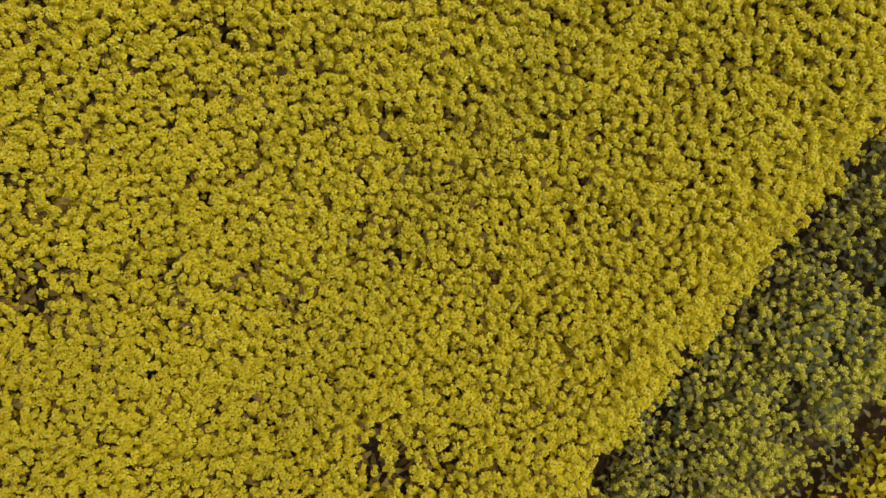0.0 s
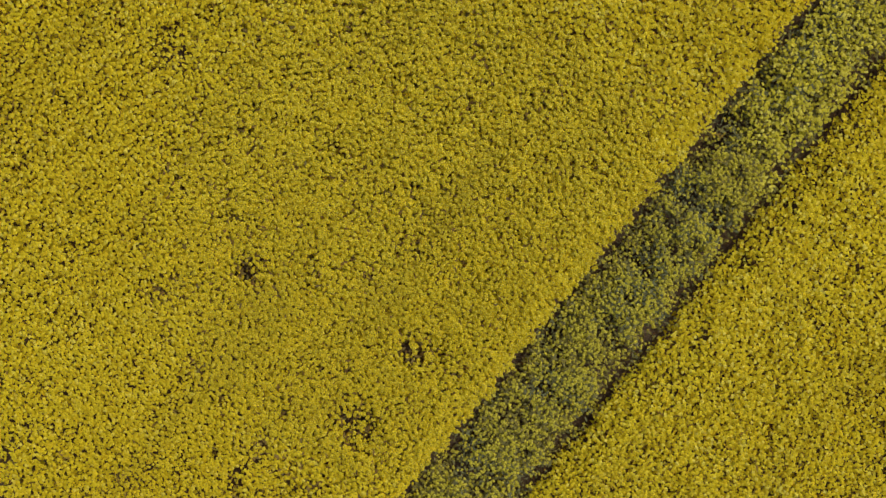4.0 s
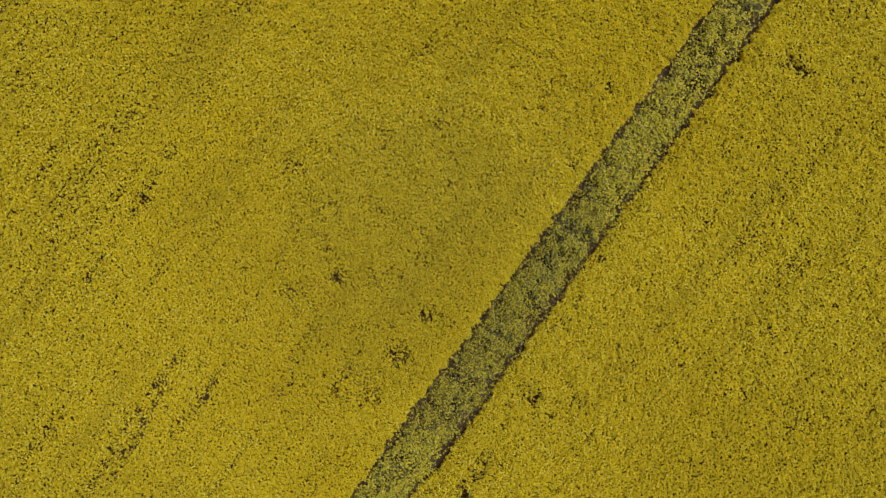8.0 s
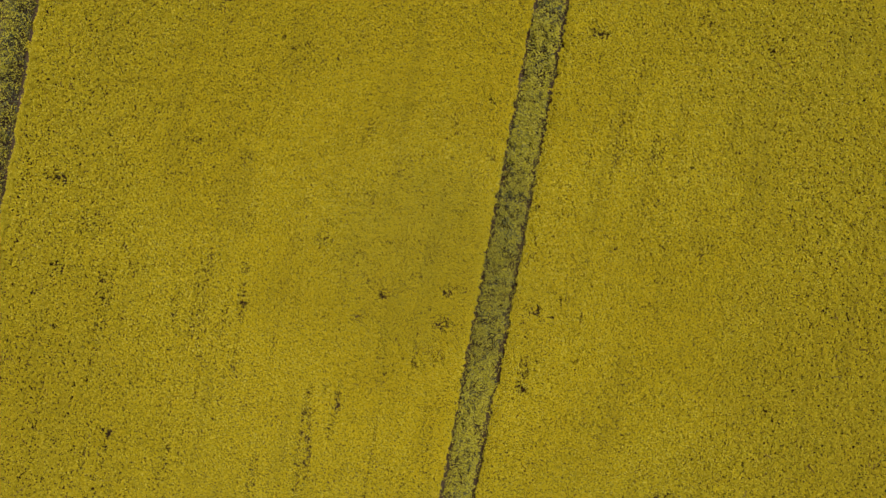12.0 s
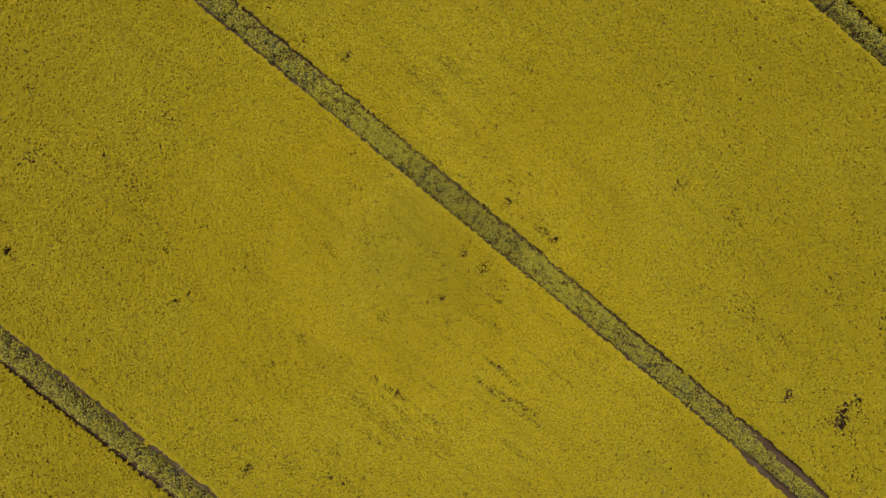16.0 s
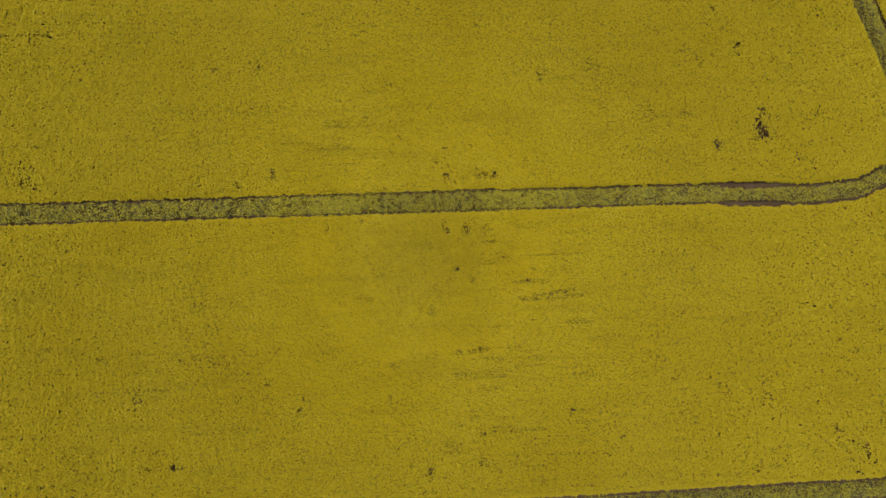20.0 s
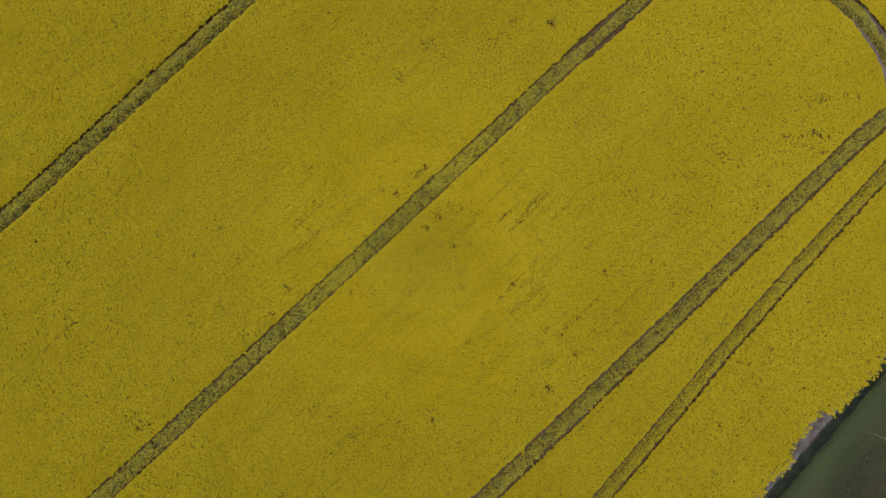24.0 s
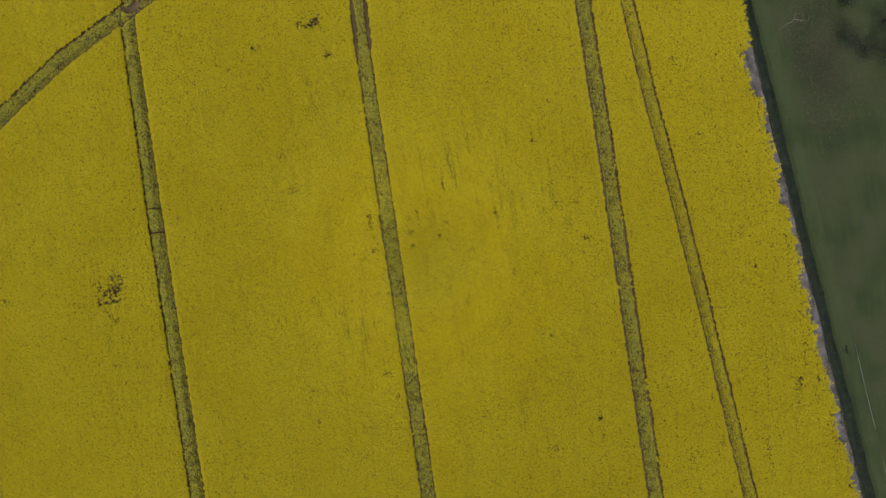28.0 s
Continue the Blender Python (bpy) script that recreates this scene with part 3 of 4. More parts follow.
def ribbon(pts, half, z, seed, offs=0.0, step_len=0.35):
    """A strip of ground laid along a line, with ragged sides."""
    path = []
    for (ax, ay), (bx, by) in zip(pts, pts[1:]):
        n = max(1, int(math.hypot(bx - ax, by - ay) / step_len))
        path += [(ax + (bx - ax) * i / n, ay + (by - ay) * i / n) for i in range(n)]
    path = np.array(path + [pts[-1]], float)
    tan = np.gradient(path, axis=0)
    tan = np.stack([np.convolve(np.pad(tan[:, k], 4, mode="edge"), np.ones(9) / 9, "valid") for k in (0, 1)], -1)
    tan /= np.linalg.norm(tan, axis=1)[:, None]
    nor = np.stack([-tan[:, 1], tan[:, 0]], -1)
    w = half * (0.75 + 0.5 * vnoise(path[:, 0] * 1.7, path[:, 1] * 1.7, seed))[:, None]
    mid = path + nor * offs
    n = len(path)
    z0, z = np.full((n, 1), FIELD - 0.012), FIELD + z
    verts = np.concatenate([np.hstack([mid - nor * w, z0]), np.hstack([mid, np.full((n, 1), z)]), np.hstack([mid + nor * w, z0])])
    i = np.arange(n - 1)
    tris = np.concatenate([np.stack([i + a, i + a + 1, i + a + n + 1], -1) for a in (0, n)] + [np.stack([i + a, i + a + n + 1, i + a + n], -1) for a in (0, n)])
    return verts, tris


def build_ruts():
    k = 0
    for name, (pts, gauge, half, _) in TRACKS.items():
        track = new("wheel_track")
        tagged(track, "pair of bare brown wheel ruts pressed through the rapeseed", "wheel track", "wheel tracks in the field", "structure")
        for side in (-1, 1) if gauge else (0,):
            k += 1
            verts, tris = ribbon(pts, half + (0.2 if gauge else 0.1), 0.010 + 0.003 * k, 30 + k, side * gauge)
            part("rut", mesh_of("rut", verts, tris[:, ::-1], [RUT_SOIL]), track)


build_ruts()


def patch_mesh(name, poly, z, mat, ragged, seed, cell=0.3):
    """A flat patch of ground with a ragged outline, raised a little towards its middle."""
    xs, ys = [p[0] for p in poly], [p[1] for p in poly]
    gx, gy = np.arange(min(xs) - 1, max(xs) + 1, cell), np.arange(min(ys) - 1, max(ys) + 1, cell)
    x, y = np.meshgrid(gx, gy, indexing="ij")
    d = inside(list(poly), x, y) + ragged * (vnoise(x * 1.3, y * 1.3, seed) - 0.5)
    keep = (d[:-1, :-1] > 0) | (d[1:, 1:] > 0)
    i, j = np.nonzero(keep)
    n = len(gy)
    a = i * n + j
    tris = np.concatenate([np.stack([a, a + n, a + n + 1], -1), np.stack([a, a + n + 1, a + 1], -1)])
    zz = z + 0.03 * np.clip(d, -1, 1) + 0.02 * vnoise(x * 2, y * 2, seed + 1)
    return mesh_of(name, np.stack([x.ravel(), y.ravel(), zz.ravel()], -1), tris, [mat])


tagged(new("gateway_ground", patch_mesh("gateway_ground", GATEWAY, FIELD + 0.11, PALE_SOIL, 0.35, 40, 0.12)),
       "pale dry trampled soil where the wheel tracks meet", "bare soil", kind="structure")


for k, worn in enumerate(JUNCTIONS):
    tagged(new("worn_ground", patch_mesh("worn_ground", worn, FIELD + 0.06, RUT_SOIL, 0.35, 54 + k, 0.12)),
           "small worn patch of mauve-brown soil where two wheel tracks join", "bare soil", "worn patches", "structure")


def gateway_arms():
    """Pale dusty wheel lanes running out of the gateway."""
    last = TRACKS["headland"][0][-7:]
    arms = [(last, -0.78, 0.46), (last, 0.78, 0.46), (TRACKS["lane_a"][0], 0.0, 0.52), (TRACKS["lane_b"][0], 0.0, 0.52)]
    for k, (pts, off, half) in enumerate(arms):
        verts, tris = ribbon(pts, half, 0.085 + 0.004 * k, 60 + k, off)
        tagged(new("dusty_lane", mesh_of("dusty_lane", verts, tris[:, ::-1], [LANE_SOIL])), "pale dusty wheel lane leading from the gateway", "bare soil", "dusty lanes", "structure")


gateway_arms()


def build_margin():
    """Pale bare soil between crop and ditch."""
    ys = np.arange(-60, 60, 0.3)
    lip = ditch_x(ys)
    inner = crop_edge(ys) + 0.05
    outer = np.maximum(lip - 0.02 - 0.12 * vnoise(ys * 1.3, ys * 0, 45), inner + 0.1)
    n = len(ys)
    rows = []
    for k in range(5):
        x = inner + (outer - inner) * k / 4
        rows.append(np.stack([x, ys, ground_z(x, ys) + (0.03 + 0.03 * vnoise(x * 3, ys * 3, 46) if 0 < k < 4 else -0.01)], -1))
    verts = np.concatenate(rows)
    i = np.arange(n - 1)
    tris = np.concatenate([np.stack([i + a, i + a + n, i + a + 1], -1) for a in (0, n, 2 * n, 3 * n)] + [np.stack([i + a + n, i + a + n + 1, i + a + 1], -1) for a in (0, n, 2 * n, 3 * n)])
    tagged(new("field_margin", mesh_of("field_margin", verts, tris, [MARGIN_SOIL])), "pale grey bare soil between the crop and the ditch", "bare soil", kind="structure")


build_margin()


# ---- the crop ----
HEADS = [flower_head(k) for k in range(6)]
SMALL = [small_head(k) for k in range(6)]
FAR = [far_head(k) for k in range(6)]
SCRAPS = [petal_scrap(k) for k in range(9)]
LEAVES = [leaf_shape(k, 2) for k in range(5)]
FLAT_LEAVES = [leaf_shape(k, 1) for k in range(5)]


def crop_points(x0, x1, y0, y1, cell, near, far, sunk=False, beside=False):
    """Places for flower heads between two distances from the climb."""
    x, y = jittered(x0, x1, y0, y1, cell)
    d = np.hypot(x - HUB[0], y - HUB[1])
    d = d * (1 + RNG.uniform(-1, 1, len(x)) * (0.09 * step(3, 7, d) + 0.24 * step(8, 14, d)))
    fringe = crop_edge(y) + 0.25 * (vnoise(x * 2.3, y * 2.3, 17) - 0.5) + 0.5 * (vnoise(x * 6, y * 6, 18) - 0.5) - x
    ok = (d >= near) & (d < far) & (fringe + 0.35 * RNG.random(len(x)) ** 3 > 0) & seen_area(x, y)
    x, y, fringe = x[ok], y[ok], fringe[ok]
    rut, strip, low = zones(x, y)
    away = np.hypot(x - HUB[0], y - HUB[1])
    gap = (0.26 + 0.14 * step(3.5, 6.5, away) - 0.15 * step(8, 14, away) - 0.17 * step(16, 26, away)) * step(0.52, 0.84, vnoise(x * 13, y * 13, 97))
    full = fullness(x, y) - gap - 0.75 * step(1.6, 0.1, fringe) * step(0.45, 0.75, vnoise(x * 3.5, y * 3.5, 95))
    ok = ~rut & (strip == 0) & (RNG.random(len(x)) < (1 - (1 - np.clip(full + 0.8 * gap, 0, 1)) ** 1.45 if sunk else full)) & ((low > 0.05) | (not beside))
    x, y, low = x[ok], y[ok], low[ok]
    flat = 1 - 0.25 * step(16, 26, np.hypot(x - HUB[0], y - HUB[1]))
    z = CANOPY - low - ((RNG.uniform(0.06, 0.25, len(x)) + 0.07 * step(9, 6, away[ok])) * flat if sunk else 0) + flat * (0.09 * (vnoise(x * 1.1, y * 1.1, 50) - 0.5) + 0.10 * (vnoise(x * 4, y * 4, 51) - 0.5) - np.abs(RNG.normal(0, 0.085, len(x))))
    return np.stack([x, y, z], -1)


crop = tagged(new("rapeseed_crop"), "dense yellow flowering rapeseed covering the whole field", "crop", kind="stuff")
cx, cy = HUB

near_pts = crop_points(cx - 5, cx + 5, cy - 5, cy + 5, 0.0475, 0, 4.0)
close = np.hypot(near_pts[:, 0] - 3.1, near_pts[:, 1] - 4.4) < 0.45
head_meshes = [mesh_of("flower_head", *s[:2], [PETAL, BUD], s[2]) for s in HEADS]
for p in near_pts[close][:300]:
    ob = part("flower_head", head_meshes[random.randrange(6)], crop)
    ob.matrix_local = pose(*p, random.gauss(0, 14), random.gauss(0, 14), random.uniform(0, 360)) @ Matrix.Scale(random.uniform(0.020, 0.031), 4)
rest = np.concatenate([near_pts[~close], near_pts[close][300:]])


def heads(shapes, places, low, high, lean, mats=(PETAL, BUD)):
    part("flower_heads", scattered("flower_heads", shapes, places, RNG.uniform(low, high, len(places)), lean, mats), crop, kind="stuff")


def ring(shapes, cell, near, far, low, high, lean, sunk=False, beside=False, mats=(PETAL, BUD)):
    """Flower heads between two distances from the climb."""
    r = min(far * 1.5, 60)
    heads(shapes, crop_points(cx - r, min(cx + r, 52), cy - r, cy + r, cell, near, far, sunk, beside), low, high, lean, mats)


heads(HEADS, rest, 0.0225, 0.0325, 0.22)
ring(FAR, 0.042, 0, 4.0, 0.0225, 0.0335, 0.35, True)
ring(SMALL, 0.0475, 4.0, 6.6, 0.0255, 0.036, 0.24)
ring(FAR, 0.049, 6.6, 10.2, 0.0255, 0.0365, 0.28)
ring(SCRAPS, 0.0415, 4.0, 10.2, 0.027, 0.039, 0.4, True)
ring(SCRAPS, 0.046, 10.2, 17.5, 0.0275, 0.039, 0.36)
# from here outward the tufts' colour itself holds the shade between heads
ring(SCRAPS, 0.054, 10.2, 17.5, 0.038, 0.053, 0.4, True, mats=(SHADED_CLUMP,))
ring(SCRAPS, 0.071, 17.5, 31, 0.042, 0.060, 0.4, mats=(SHADED_CLUMP,))
ring(SCRAPS, 0.088, 17.5, 31, 0.072, 0.098, 0.4, True, mats=(SHADED_CLUMP,))
ring(SCRAPS, 0.095, 31, 90, 0.057, 0.080, 0.4, mats=(SHADED_CLUMP,))
ring(SCRAPS, 0.122, 31, 90, 0.117, 0.154, 0.4, True, mats=(SHADED_CLUMP,))
ring(SCRAPS, 0.092, 10, 90, 0.063, 0.092, 0.5, True, True, mats=(SHADED_CLUMP,))


def leaf_points(x0, x1, y0, y1, cell, near, far, low, high):
    x, y = jittered(x0, x1, y0, y1, cell)
    d = np.hypot(x - HUB[0], y - HUB[1])
    ok = (d >= near) & (d < far) & (x < crop_edge(y) + 0.25 * (vnoise(x * 2.3, y * 2.3, 17) - 0.5) + 0.4 * (vnoise(x * 6, y * 6, 18) - 0.5)) & seen_area(x, y)
    x, y = x[ok], y[ok]
    rut, strip, drop = zones(x, y, 0.2)
    ok = ~rut & (strip == 0) & (RNG.random(len(x)) < 0.85)
    x, y, drop = x[ok], y[ok], drop[ok]
    return np.stack([x, y, np.maximum(RNG.uniform(low, high, len(x)) - drop, FIELD + 0.05)], -1)


pts = leaf_points(cx - 5, cx + 5, cy - 5, cy + 5, 0.060, 0, 4.6, 0.72, 1.12)
part("leaves", scattered("leaves", LEAVES, pts, RNG.uniform(0.07, 0.14, len(pts)), 0.5, [LEAF]), crop, kind="stuff")
# farther leaves use the lightened copy, which brightens the gaps by colour
pts = leaf_points(cx - 18, cx + 18, cy - 18, cy + 18, 0.15, 4.6, 17.5, 0.66, 1.06)
part("leaves", scattered("leaves", FLAT_LEAVES, pts, RNG.uniform(0.13, 0.22, len(pts)), 0.45, [BOUNCE_LEAF]), crop, kind="stuff")
pts = leaf_points(-54, 52, -50, 62, 0.31, 17.5, 80, 0.75, 1.08)
part("leaves", scattered("leaves", FLAT_LEAVES, pts, RNG.uniform(0.34, 0.54, len(pts)), 0.4, [BOUNCE_LEAF]), crop, kind="stuff")


def stems_mesh(x, y, top):
    """Thin three-sided stalks from the soil to below the heads."""
    n = len(x)
    a = np.array([0, 2.1, 4.2])
    foot = np.stack([x[:, None] + 0.006 * np.cos(a), y[:, None] + 0.006 * np.sin(a), np.full((n, 3), FIELD - 0.02)], -1)
    lean = RNG.normal(0, 0.05, (n, 1, 2))
    cap = np.stack([x[:, None] + lean[:, :, 0] + 0.004 * np.cos(a), y[:, None] + lean[:, :, 1] + 0.004 * np.sin(a), np.repeat(top[:, None], 3, 1)], -1)
    v = np.concatenate([foot, cap], 1).reshape(-1, 3)
    t = np.array([(0, 1, 4), (0, 4, 3), (1, 2, 5), (1, 5, 4), (2, 0, 3), (2, 3, 5)])
    return mesh_of("stems", v, (t[None] + (np.arange(n) * 6)[:, None, None]).reshape(-1, 3), [STEM])


sel = rest[RNG.random(len(rest)) < 0.18]
part("stems", stems_mesh(sel[:, 0], sel[:, 1], sel[:, 2] - 0.02), crop, kind="stuff")


def build_outer_crop():
    """The field going on past the part that is overflown, as a rough sheet at canopy height."""
    lines = np.r_[-260, -200, -150, -110, -85, np.arange(-70, 72, 1.6), 85, 110, 150, 200, 260]
    x, y = np.meshgrid(lines + 4, lines + 6, indexing="ij")
    keep = ~seen_area(x, y, -1.9) & (x < ditch_x(np.clip(y, -150, 150)) - 2.0)
    keep = keep[:-1, :-1] & keep[1:, :-1] & keep[:-1, 1:] & keep[1:, 1:]
    i, j = np.nonzero(keep)
    n = len(lines)
    q = i * n + j
    tris = np.concatenate([np.stack([q, q + 1, q + n + 1], -1), np.stack([q, q + n + 1, q + n], -1)])
    verts = np.stack([x.ravel(), y.ravel(), 1.12 + 0.12 * RNG.random(x.size)], -1)
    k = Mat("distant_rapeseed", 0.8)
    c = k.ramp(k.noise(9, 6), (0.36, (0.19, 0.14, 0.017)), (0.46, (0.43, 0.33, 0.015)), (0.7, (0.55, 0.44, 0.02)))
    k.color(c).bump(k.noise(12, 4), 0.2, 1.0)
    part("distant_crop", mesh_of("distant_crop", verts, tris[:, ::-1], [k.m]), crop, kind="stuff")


build_outer_crop()


# ---- stunted plants between the wheels ----
def build_strips():
    for name, (line, gauge, half, share) in TRACKS.items():
        if not gauge:
            continue
        xs, ys = [p[0] for p in line], [p[1] for p in line]
        box = (max(min(xs) - 1.2, -54), min(max(xs) + 1.2, 50), max(min(ys) - 1.2, -50), min(max(ys) + 1.2, 62))

        loose = name in ("main", "west", "east")

        def places(cell, keep, low, high):
            x, y = jittered(*box, cell)
            ok = seen_area(x, y) & (along(name, x, y) < gauge + 0.12)
            x, y = x[ok], y[ok]
            rut, strip, drop = zones(x, y)
            tuft = step(0.30, 0.62, 0.22 * vnoise(x * 1.1, y * 1.1, 60) + 0.48 * vnoise(x * 3.8, y * 3.8, 61) + 0.3 * vnoise(x * 8, y * 8, 62))
            bald = 0.6 if name == "edge" else 0.5 if name == "headland" else 0.34
            ok = (RNG.random(len(x)) < keep * (bald + (1 - bald) * tuft)) & np.where(rut, (RNG.random(len(x)) < 0.24 * step(14, 6, np.hypot(x - HUB[0], y - HUB[1]))) & loose, strip > 0)
            x, y, tuft, drop = x[ok], y[ok], tuft[ok], drop[ok]
            return np.stack([x, y, np.maximum(RNG.uniform(low, high, len(x)) * (0.86 + 0.14 * tuft) - 0.8 * drop, FIELD + 0.05)], -1)

        strip = tagged(new("tramline_plants"), "stunted green rapeseed with sparse yellow flowers between wheel ruts", "crop", "strips between the wheels", "stuff")
        p = places(0.0345, share, 0.85, 1.2)
        d = np.hypot(p[:, 0] - HUB[0], p[:, 1] - HUB[1])
        for near, far, shapes, lo, hi in ((0, 5.5, HEADS, 0.0155, 0.0255), (5.5, 12, FAR, 0.024, 0.036), (12, 90, SCRAPS, 0.029, 0.042)):
            q = p[(d >= near) & (d < far)]
            if near == 12:
                q = q[RNG.random(len(q)) < (0.6 if name == "edge" else 0.5)]
            if len(q):
                part("flower_heads", scattered("flower_heads", shapes, q, RNG.uniform(lo, hi, len(q)), 0.35, [PETAL if name == "edge" else STRIP_PETAL, BUD]), strip, kind="stuff")
        p = places(0.029, 0.95, 0.66, 1.1)
        d = np.hypot(p[:, 0] - HUB[0], p[:, 1] - HUB[1])
        for near, far, shapes, lo, hi in ((0, 6, LEAVES, 0.055, 0.105), (6, 90, FLAT_LEAVES, 0.11, 0.19)):
            q = p[(d >= near) & (d < far)]
            if near == 6:
                q = q[RNG.random(len(q)) < (0.28 if name == "edge" else 0.36)]
            if len(q):
                part("leaves", scattered("leaves", shapes, q, RNG.uniform(lo, hi, len(q)), 0.5, [STRIP_LEAF]), strip, kind="stuff")


build_strips()


# ---- small things on the meadow and by the ditch ----
def solid(name, bm, mat, parent, label="", smooth=True):
    """One mesh part under a thing."""
    me = bpy.data.meshes.new(name)
    bm.to_mesh(me)
    bm.free()
    me.materials.append(mat)
    for p in me.polygons:
        p.use_smooth = smooth
    return part(name, me, parent, label)


def tube(points, radii, sides=7):
    """A tapering round bar along points."""
    bm, rings = bmesh.new(), []
    for i, p in enumerate(points):
        p = Vector(p)
        d = Vector(points[min(i + 1, len(points) - 1)]) - Vector(points[max(i - 1, 0)])
        q = d.to_track_quat("Z", "Y")
        rings.append([bm.verts.new(p + q @ Vector((radii[i] * math.cos(a), radii[i] * math.sin(a), 0))) for a in [2 * math.pi * k / sides for k in range(sides)]])
    for a, b in zip(rings, rings[1:]):
        for k in range(sides):
            bm.faces.new((a[k], a[(k + 1) % sides], b[(k + 1) % sides], b[k]))
    bm.faces.new(rings[0][::-1])
    bm.faces.new(rings[-1])
    return bm


def box(size, at=(0, 0, 0), edge=0.01):
    bm = bmesh.new()
    bmesh.ops.create_cube(bm, size=1, matrix=Matrix.Translation(at) @ Matrix.Diagonal((*size, 1)))
    bmesh.ops.bevel(bm, geom=bm.edges[:], offset=edge, segments=1, affect="EDGES")
    return bm


def wander(a, b, n, wild, seed):
    r = random.Random(seed)
    a, b = Vector(a), Vector(b)
    return [a.lerp(b, i / n) + (Vector((r.uniform(-1, 1), r.uniform(-1, 1), r.uniform(-0.3, 0.6))) * wild if 0 < i < n else Vector()) for i in range(n + 1)]


def dead_branch():
    ob = tagged(new("dead_branch"), "bleached forked dead branch lying on the brown meadow", "branch")
    main = wander((44.53, 23.26, 0.06), (46.19, 24.19, 0.14), 7, 0.08, 1)
    solid("limb", tube(main, [0.010 + 0.0035 * i for i in range(8)]), DEAD_WOOD, ob)
    for k, (a, b) in enumerate((((46.19, 24.19, 0.14), (47.72, 23.79, 0.12)), ((46.19, 24.19, 0.14), (46.38, 24.93, 0.35)), ((47.72, 23.79, 0.12), (47.82, 24.24, 0.30)), ((46.95, 23.99, 0.12), (46.80, 23.64, 0.20)))):
        n = 5
        solid("twig", tube(wander(a, b, n, 0.05, 10 + k), [0.042 - 0.005 * i if k < 1 else 0.028 - 0.004 * i for i in range(n + 1)], 6), DEAD_WOOD, ob)


def meadow_pipe():
    ob = tagged(new("water_pipe"), "thin pale water pipe lying across the grass", "pipe")
    ends = [(48.1, -11.55), (48.22, -13.0), (48.37, -14.5), (48.55, -16.6), (48.76, -18.5), (48.82, -19.2), (49.05, -20.95)]
    solid("pipe", tube([(x, y, 0.07) for x, y in ends], [0.022] * 7), PALE_PIPE, ob)
    two = tagged(new("water_pipe"), "short length of thin pale pipe on the grass", "pipe")
    solid("pipe", tube([(49.42, -24.7, 0.06), (49.5, -25.5, 0.06), (49.62, -26.6, 0.06)], [0.022] * 3), PALE_PIPE, two)


def fence_post(x, y, h, lean):
    lying = lean > 45
    ob = tagged(new("fence_post"), "dark weathered wooden post fallen on the grass" if lying else "short dark weathered wooden post in the grass", "post", "posts on the meadow")
    ob.matrix_world = pose(x, y, 0.07 if lying else 0, lean, 0, 0)
    solid("shaft", tube([(0, 0, -0.1), (0, 0, h * 0.5), (0.01, 0, h)], [0.07, 0.065, 0.06], 9), POST_WOOD, ob)
    if lying:
        solid("rail", tube([(-0.6, 0.0, 0.45), (-0.3, 0.02, 0.4), (0.0, 0.0, 0.38)], [0.02, 0.03, 0.03], 6), POST_WOOD, ob, "broken dark rail")


def mole_hill(x, y, r, seed):
    bm, rnd = bmesh.new(), random.Random(seed)
    bmesh.ops.create_icosphere(bm, subdivisions=2, radius=1)
    for v in bm.verts:
        v.co = Vector((v.co.x * r, v.co.y * r * 0.85, max(v.co.z, -0.05) * r * 0.55)) * rnd.uniform(0.85, 1.12)
    me = bpy.data.meshes.new("mole_hill")
    bm.to_mesh(me)
    bm.free()
    me.materials.append(SOIL)
    ob = tagged(new("mole_hill", me), "small dark heap of earth on the meadow", "mole hill", "mole hills")
    ob.location = (x, y, 0.0)


def stone(r, seed):
    bm, rnd = bmesh.new(), random.Random(seed)
    bmesh.ops.create_icosphere(bm, subdivisions=2, radius=r)
    k = Vector((rnd.uniform(0.8, 1.3), rnd.uniform(0.7, 1.1), rnd.uniform(0.5, 0.8)))
    for v in bm.verts:
        v.co = Vector((v.co.x * k.x, v.co.y * k.y, v.co.z * k.z)) * rnd.uniform(0.9, 1.08)
    return bm


def stone_pile(x, y):
    ob = tagged(new("stone_pile"), "heap of pale broken stones beside the trailer", "stones")
    ob.location = (x, y, 0)
    rnd = random.Random(5)
    for k in range(34):
        a, d = rnd.uniform(0, 6.28), abs(rnd.gauss(0, 0.42))
        st = solid("stone", stone(rnd.uniform(0.07, 0.16), k), STONE, ob)
        st.location = (d * math.cos(a), 1.3 * d * math.sin(a), max(0.05, 0.32 - 0.4 * d) + rnd.uniform(-0.03, 0.05))


def loose_stone(x, y, r, seed):
    bm = stone(r, seed)
    me = bpy.data.meshes.new("loose_stone")
    bm.to_mesh(me)
    bm.free()
    me.materials.append(STONE)
    ob = tagged(new("loose_stone", me), "single pale stone lying in the grass", "stone", "loose stones")
    ob.location = (x, y, r * 0.4)


